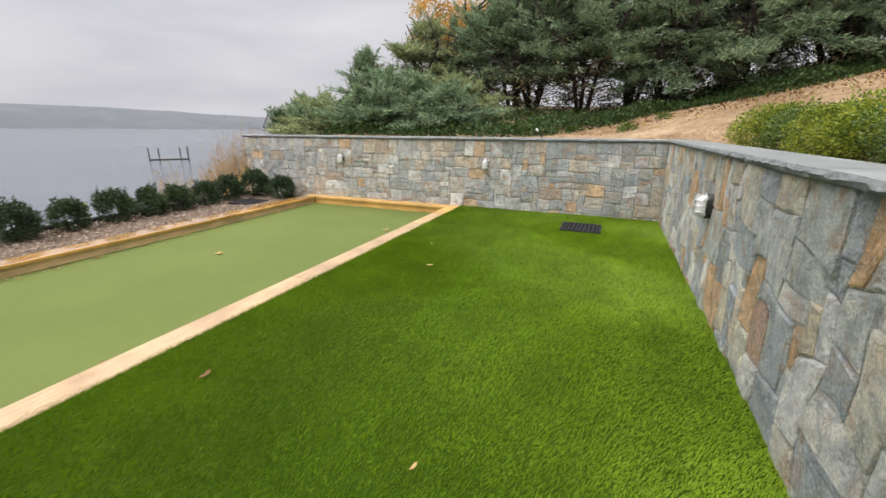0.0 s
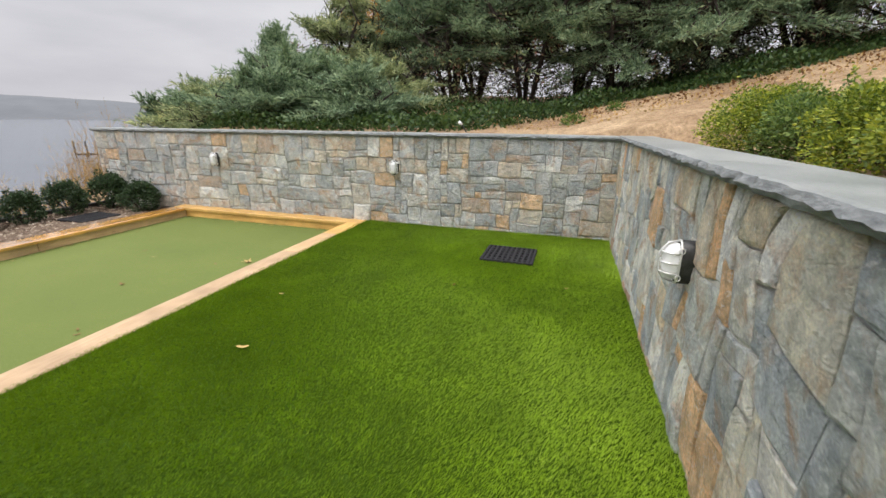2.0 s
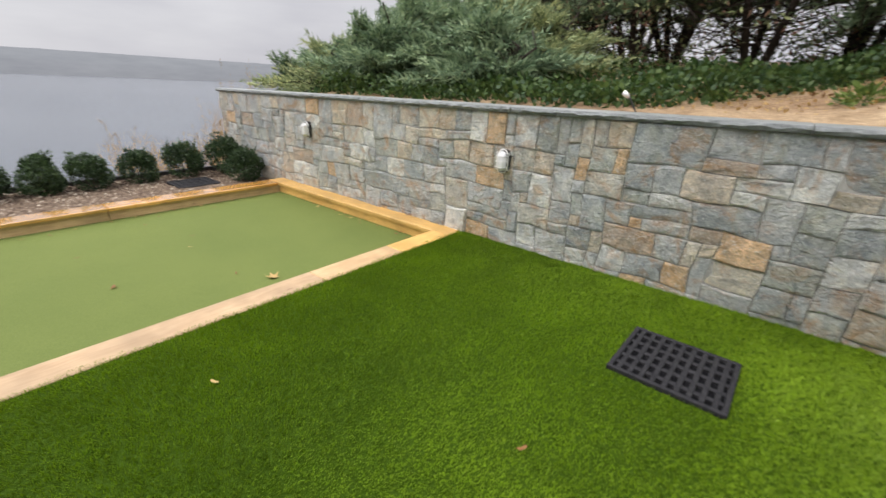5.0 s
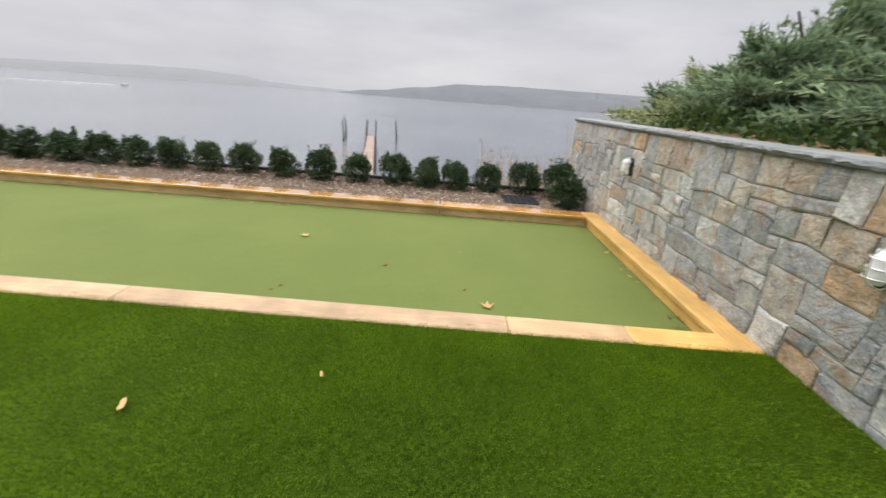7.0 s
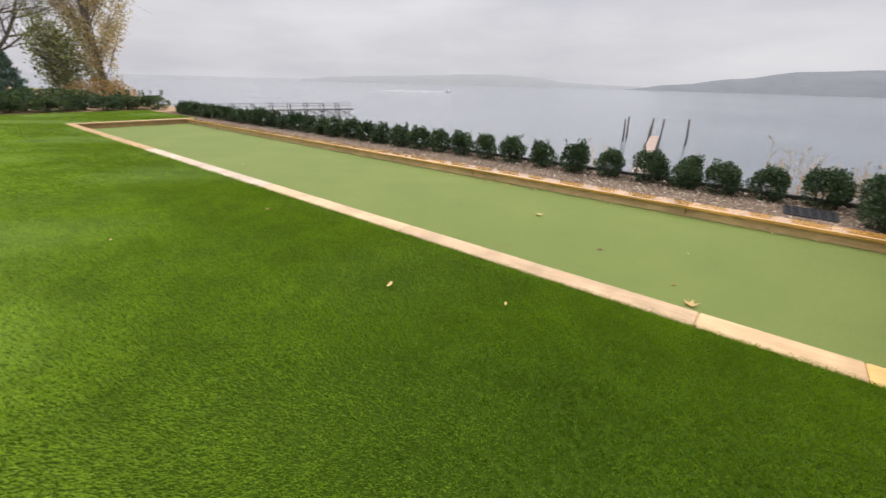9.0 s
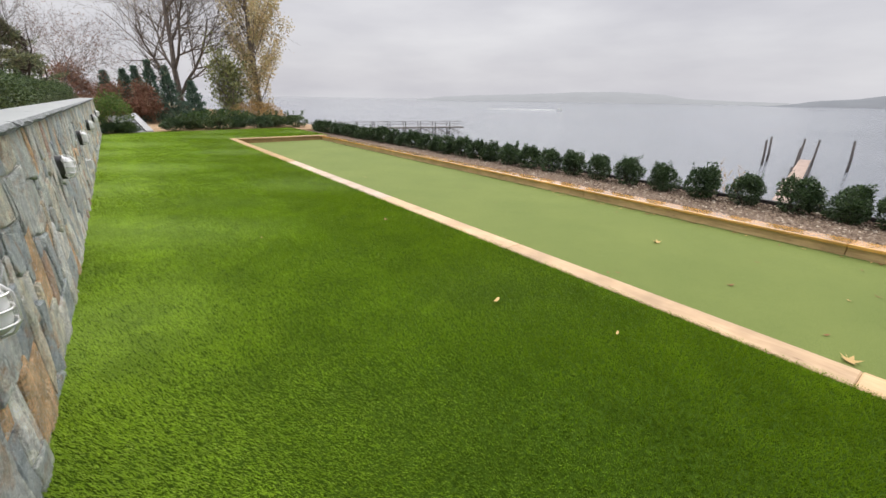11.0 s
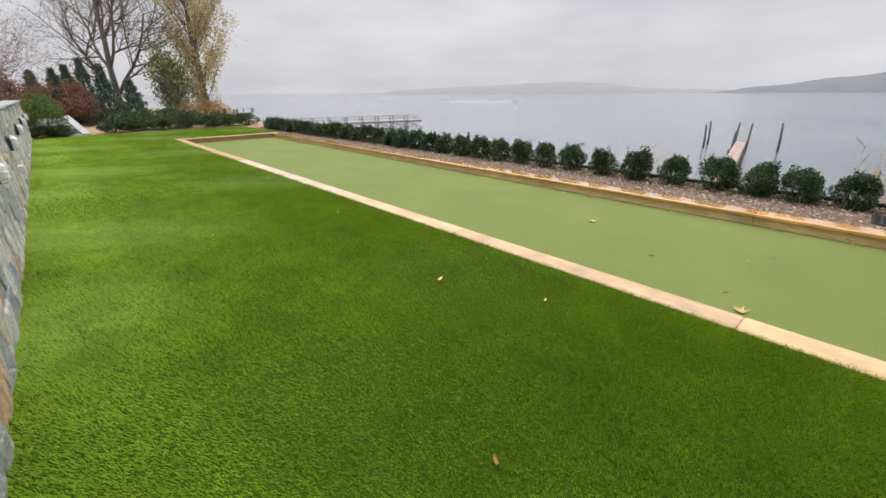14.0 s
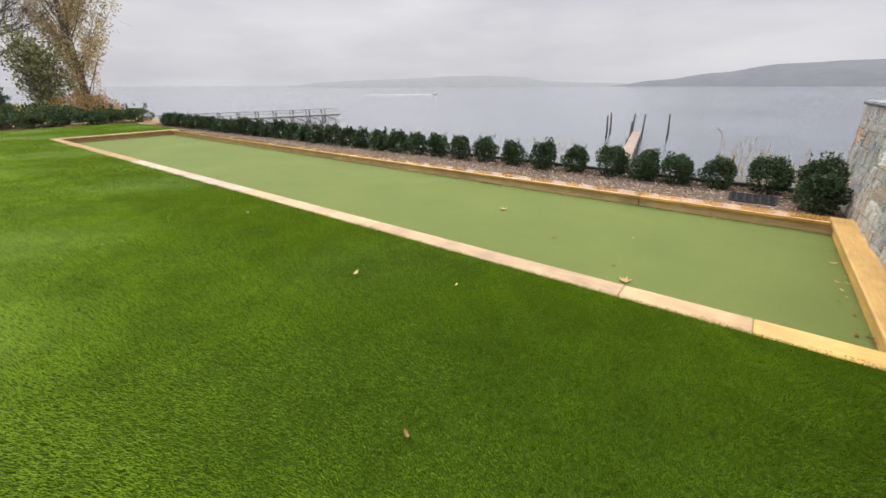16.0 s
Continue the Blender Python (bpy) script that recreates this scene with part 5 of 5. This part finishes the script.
def poplar(seed, x, y, z, height, radius, mat, n, leaf, label):
    """A slender upright tree: trunk, steep limbs and a spindle of small leaf tufts with gaps."""
    g_, q = random.Random(seed), np.random.default_rng(seed)
    thing = tagged(empty("poplar_tree", x, y, z), label, "tree")
    part("trunk", Buf().tube([(0, 0, -0.3), (0.1, 0, height * 0.4), (0.05, 0.1, height)], [0.02 * height, 0.014 * height, 0.02], 7).mesh("trunk", BARK_GREY, True), thing)
    b, pts, dirs = Buf(), [], []
    for k_ in range(90):
        t = g_.uniform(0.02, 0.95)
        a = g_.uniform(0, 6.28)
        rr = radius * (0.75 + 0.25 * math.sin(math.pi * min(1, t * 1.2))) * g_.uniform(0.25, 0.95)
        root, tip = Vector((0.05, 0, height * t)), Vector((rr * math.cos(a), rr * math.sin(a), height * t + rr * g_.uniform(1.2, 2.4)))
        b.tube([root, root.lerp(tip, 0.5) + Vector((0, 0, -0.1)), tip], [0.03, 0.02, 0.006], 4)
        for f_ in (0.45, 0.75, 1.0):
            p, d = clump_points(q, root.lerp(tip, f_), (0.38, 0.38, 0.6), n // 270, 0.0)
            pts.append(p)
            dirs.append(d)
    tagged(part("branch_work", b.mesh("branch_work", BARK_GREY), thing), kind="stuff")
    pts, dirs = np.concatenate(pts), np.concatenate(dirs)
    part("crown", quads_mesh("crown", leaves(q, pts, dirs, leaf, leaf * 0.7, 0.8), 4, mat), thing)
    return thing


poplar(622, -7.4, -24.5, -0.2, 11.0, 2.9, LEAF_GOLD, 21000, 0.125, "tall slender poplar with thinning golden leaves")
poplar(633, -5.5, -23.5, -0.1, 2.9, 1.5, LEAF_IVY_PALE, 3800, 0.15, "young green-leaved tree beside the poplar")
n = 7000
p, d = clump_points(rng, (-6.6, -22.5, 0.0), (1.9, 1.2, 1.15), n, 0.3)
ok = p[:, 2] > -0.2
tagged(new("brown_thicket", quads_mesh("brown_thicket", leaves(rng, p[ok], d[ok] + (0, 0, 0.6), 0.16, 0.05, 0.5), 4, REED)), "brown and green thicket under the poplar", "thicket", kind="stuff")
n = 6000
p, d = clump_points(rng, (-4.2, -21.0, 0.0), (2.4, 1.0, 0.75), n, 0.3)
ok = p[:, 2] > -0.2
tagged(new("green_thicket", quads_mesh("green_thicket", leaves(rng, p[ok], d[ok] + (0, 0, 0.6), 0.13, 0.06, 0.5), 4, LEAF_IVY)), "green undergrowth below the bare tree", "thicket", kind="stuff")

# trees on the upper terrace behind the hedge
for i, (x, y, h) in enumerate([(4.0, -15.0, 3.6), (3.6, -17.8, 3.2), (3.2, -20.0, 2.4)]):
    cedar(640 + i, x, y, h, 1.2, LEAF_EVERGREEN, "dark evergreen tree behind the hedge", sprays=27, per=230, low=0.2, leaf=0.14, trunks=2)
for i, (x, y, h) in enumerate([(3.3, -18.5, 3.4), (3.0, -24.0, 3.4), (2.2, -29.0, 3.6)]):
    leaf_tree("bare_tree", 650 + i, x, y, terrain(x, y), h, 0.06, 0.8, 3, BARK_GREY, LEAF_RED, 2 if i else 0, 0.08, "leafless young tree behind the hedge", "bare trees behind the hedge", clump=0.4)
leaf_tree("russet_tree", 660, 1.9, -25.0, 0.5, 1.7, 0.04, 0.9, 2, BARK, LEAF_RED, 60, 0.1, "russet autumn tree beyond the wall end", "", clump=0.4, first=0.1)

# ---------------------------------------------------------------- on the lake
dock = tagged(empty("narrow_dock", 0, 0, 0), "narrow weathered plank dock running into the lake", "dock")
DA, DB = Vector((-24.2, 0.71, -3.9)), Vector((-55.3, -4.92, -3.9))
dirv = (DB - DA).normalized()
sidev = Vector((-dirv.y, dirv.x, 0))
plank = Buf().box(-0.45, 0.45, -0.24, 0.24, -0.06, 0.0).mesh("plank", WOOD_DOCK)
ang = math.degrees(math.atan2(dirv.y, dirv.x)) - 90
for i in range(62):
    part("plank", plank, dock, "", pose(*(DA + dirv * (0.25 + 0.5 * i)), 0, 0, ang))
for s_ in (-0.42, 0.42):
    b = Buf().tube([DA + sidev * s_ + Vector((0, 0, -0.15)), DB + sidev * s_ + Vector((0, 0, -0.15))], 0.09, 4)
    part("stringer", b.mesh("stringer", PILE), dock)
for d_, s_, top in ((30.5, 0.56, 2.05), (30.8, -0.56, 2.0), (26.0, 0.56, 1.5), (12.0, -0.56, 0.5), (12.0, 0.56, 0.5), (20.0, -0.56, 0.5), (20, 0.56, 0.4)):
    p = DA + dirv * d_ + sidev * s_
    part("piling", Buf().tube([(p.x, p.y, -6.5), (p.x + 0.05, p.y + 0.1, -3.9 + top)], [0.11, 0.095], 8).mesh("piling", PILE, True), dock, "tarred wooden piling")
for x, y, top in ((-57.5, -1.85, -1.96), (-55.6, -8.6, -2.29), (-59.7, -9.3, -2.18)):
    b = Buf().tube([(x, y, -6.5), (x + 0.05, y + 0.02, (top - 6) / 2), (x - 0.05, y - 0.15, top)], [0.13, 0.12, 0.10], 8)
    tagged(new("mooring_post", b.mesh("mooring_post", PILE, True)), "dark wooden mooring pile standing in the lake", "mooring pile", "mooring piles")

pier = tagged(empty("long_pier"), "long weathered timber pier with railings on cross-braced piles", "pier")
PA, PB = Vector((-17.0, -70.0, -3.72)), Vector((-55.5, -59.0, -3.72))
pd = (PB - PA).normalized()
pn = Vector((-pd.y, pd.x, 0))
L = (PB - PA).length
for s0 in range(0, int(L) - 1, 3):
    a, b2 = PA + pd * s0, PA + pd * min(s0 + 3, L)
    b = Buf()
    b.add([a - pn * 0.9, a + pn * 0.9, b2 + pn * 0.9, b2 - pn * 0.9, *[v - Vector((0, 0, 0.22)) for v in (a - pn * 0.9, a + pn * 0.9, b2 + pn * 0.9, b2 - pn * 0.9)]],
          [(0, 3, 2, 1), (4, 5, 6, 7), (0, 1, 5, 4), (1, 2, 6, 5), (2, 3, 7, 6), (3, 0, 4, 7)])
    part("deck_section", b.mesh("deck_section", WOOD_PIER), pier)
    for s_ in (-0.85, 0.85):
        p = a + pn * s_
        part("pile", Buf().tube([(p.x, p.y, -6.5), (p.x, p.y, -2.68)], 0.08, 6).mesh("pile", PILE), pier)
        q = b2 + pn * s_
        for zz in (-2.75, -3.2):
            part("rail", Buf().tube([(p.x, p.y, zz), (q.x, q.y, zz)], 0.03, 4).mesh("rail", WOOD_PIER), pier)
    for s_ in (-0.85, 0.85):
        p, q = a + pn * s_, b2 + pn * s_
        part("brace", Buf().tube([(p.x, p.y, -5.1), (q.x, q.y, -3.75)], 0.055, 4).mesh("brace", WOOD_PIER), pier)
        part("brace", Buf().tube([(q.x, q.y, -5.1), (p.x, p.y, -3.75)], 0.055, 4).mesh("brace", WOOD_PIER), pier)
    p, q = a - pn * 0.85, a + pn * 0.85
    part("brace", Buf().tube([(p.x, p.y, -5.1), (q.x, q.y, -3.8)], 0.06, 4).mesh("brace", PILE), pier)
    part("brace", Buf().tube([(q.x, q.y, -5.1), (p.x, p.y, -3.8)], 0.06, 4).mesh("brace", PILE), pier)

raft = tagged(empty("dock_frame"), "small dark floating dock frame with tall posts", "floating dock")
RA, RB = Vector((-75.9, 50.1, -4.5)), Vector((-72.5, 55.0, -4.5))
RC = RB + Vector((-5.5, 4.2, 0))
for a, b2 in ((RA, RB), (RB, RC)):
    part("beam", Buf().tube([a, b2], 0.22, 4).mesh("beam", PILE), raft)
for p in (RA, RA.lerp(RB, 0.25), RB.lerp(RA, 0.2), RB, RC):
    part("post", Buf().tube([(p.x, p.y, -6.5), (p.x, p.y, -2.4)], 0.11, 6).mesh("post", PILE), raft)

boat = tagged(empty("motor_boat", -231.8, -171.6, LAKE), "small white motor boat trailing a wake on the lake", "boat")
part("hull", Buf().add([(-4, -1.2, 0.2), (3, -1.2, 0.2), (5, 0, 1.4), (3, 1.2, 0.2), (-4, 1.2, 0.2), (-4, -1.4, 1.3), (3, -1.5, 1.5), (5.6, 0, 1.7), (3, 1.5, 1.5), (-4, 1.4, 1.3)],
                       [(0, 1, 6, 5), (1, 2, 7, 6), (2, 3, 8, 7), (3, 4, 9, 8), (4, 0, 5, 9), (5, 6, 7, 8, 9), (4, 3, 2, 1, 0)]).mesh("hull", WHITE), boat, "", Matrix.Scale(0.5, 4))
part("cabin", Buf().box(-1.5, 1.5, -0.9, 0.9, 1.4, 2.8, 0.2).mesh("cabin", WHITE), boat, "", Matrix.Scale(0.5, 4))
part("wake", Buf().tube([(1.5, -2.0, 0), (12, -15.6, 0.1), (28.6, -37.3, 0.0)], [0.32, 0.24, 0.12], 8).mesh("wake", WHITE, True), boat, "white foaming wake")


# ---------------------------------------------------------------- fallen leaves
def fallen_leaf(x, y, z, size, rz, material, label, star=False):
    """A curled leaf with a stalk; star gives it five lobes."""
    b = Buf()
    n = 15
    for i in range(n):
        a = 2 * math.pi * i / n
        r = (0.45 + 0.55 * (0.5 + 0.5 * math.cos(5 * a)) ** 1.5) if star else (0.45 + 0.55 * abs(math.cos(a)) ** 1.5)
        px_, py_ = size * r * math.cos(a), size * r * math.sin(a) * (1 if star else 0.6)
        b.v.append((px_, py_, 0.25 * (px_ ** 2 + 2 * py_ ** 2) / size + 0.004))
    b.v.append((0, 0, 0.006))
    b.f = [(i, (i + 1) % n, n) for i in range(n)]
    b.tube([(-size * 0.4, 0, 0.006), (-size * 1.2, 0.1 * size, 0.012)], 0.0018, 4)
    ob = new("fallen_leaf", b.mesh("fallen_leaf", material, True))
    ob.matrix_world = pose(x, y, z, 0, 0, rz)
    return tagged(ob, label, "leaf", "fallen leaves")


TAN, BRN = "curled tan fallen leaf lying on the turf", "dry brown fallen leaf lying on the turf"
for x, y, s_, a, mt in ((-1.52, 4.25, 0.042, 20, LITTER), (-1.96, 1.76, 0.045, 100, LITTER_DARK), (-1.85, 5.09, 0.026, 200, LITTER),
                        (-0.445, 5.78, 0.026, 60, LITTER_DARK), (0.593, 6.02, 0.025, 30, LITTER), (-0.45, 1.6, 0.025, 80, LITTER)):
    fallen_leaf(x, y, 0.026, s_, a, mt, TAN if mt is LITTER else BRN)
fallen_leaf(-3.13, 6.11, TURF_Z + 0.004, 0.068, 30, LITTER, "large five-lobed yellow leaf lying at the border", True)
fallen_leaf(-4.55, 4.06, TURF_Z + 0.005, 0.06, 70, LITTER, "yellow lobed leaf lying on the court", True)
g = random.Random(77)
for i in range(125):
    if i < 84:
        y = g.choice((g.uniform(-2.0, 7.5), g.gauss(2.6, 0.8)))
        u = 3.45 - abs(g.gauss(0, 0.09)) - 0.02
    elif i < 108:
        y, u = g.uniform(7.66, 7.79), g.uniform(0.4, 3.4)
    else:
        y, u = g.uniform(-3.0, 7.0), g.uniform(0.5, 3.2)
    mt = g.choice((LITTER, LITTER_DARK, LITTER_DARK))
    fallen_leaf(court_x(u, y), y, TURF_Z + 0.003, g.uniform(0.016, 0.036), g.uniform(0, 360), mt,
                "small tan leaf fallen on the court turf" if mt is LITTER else "small brown leaf fallen on the court turf")
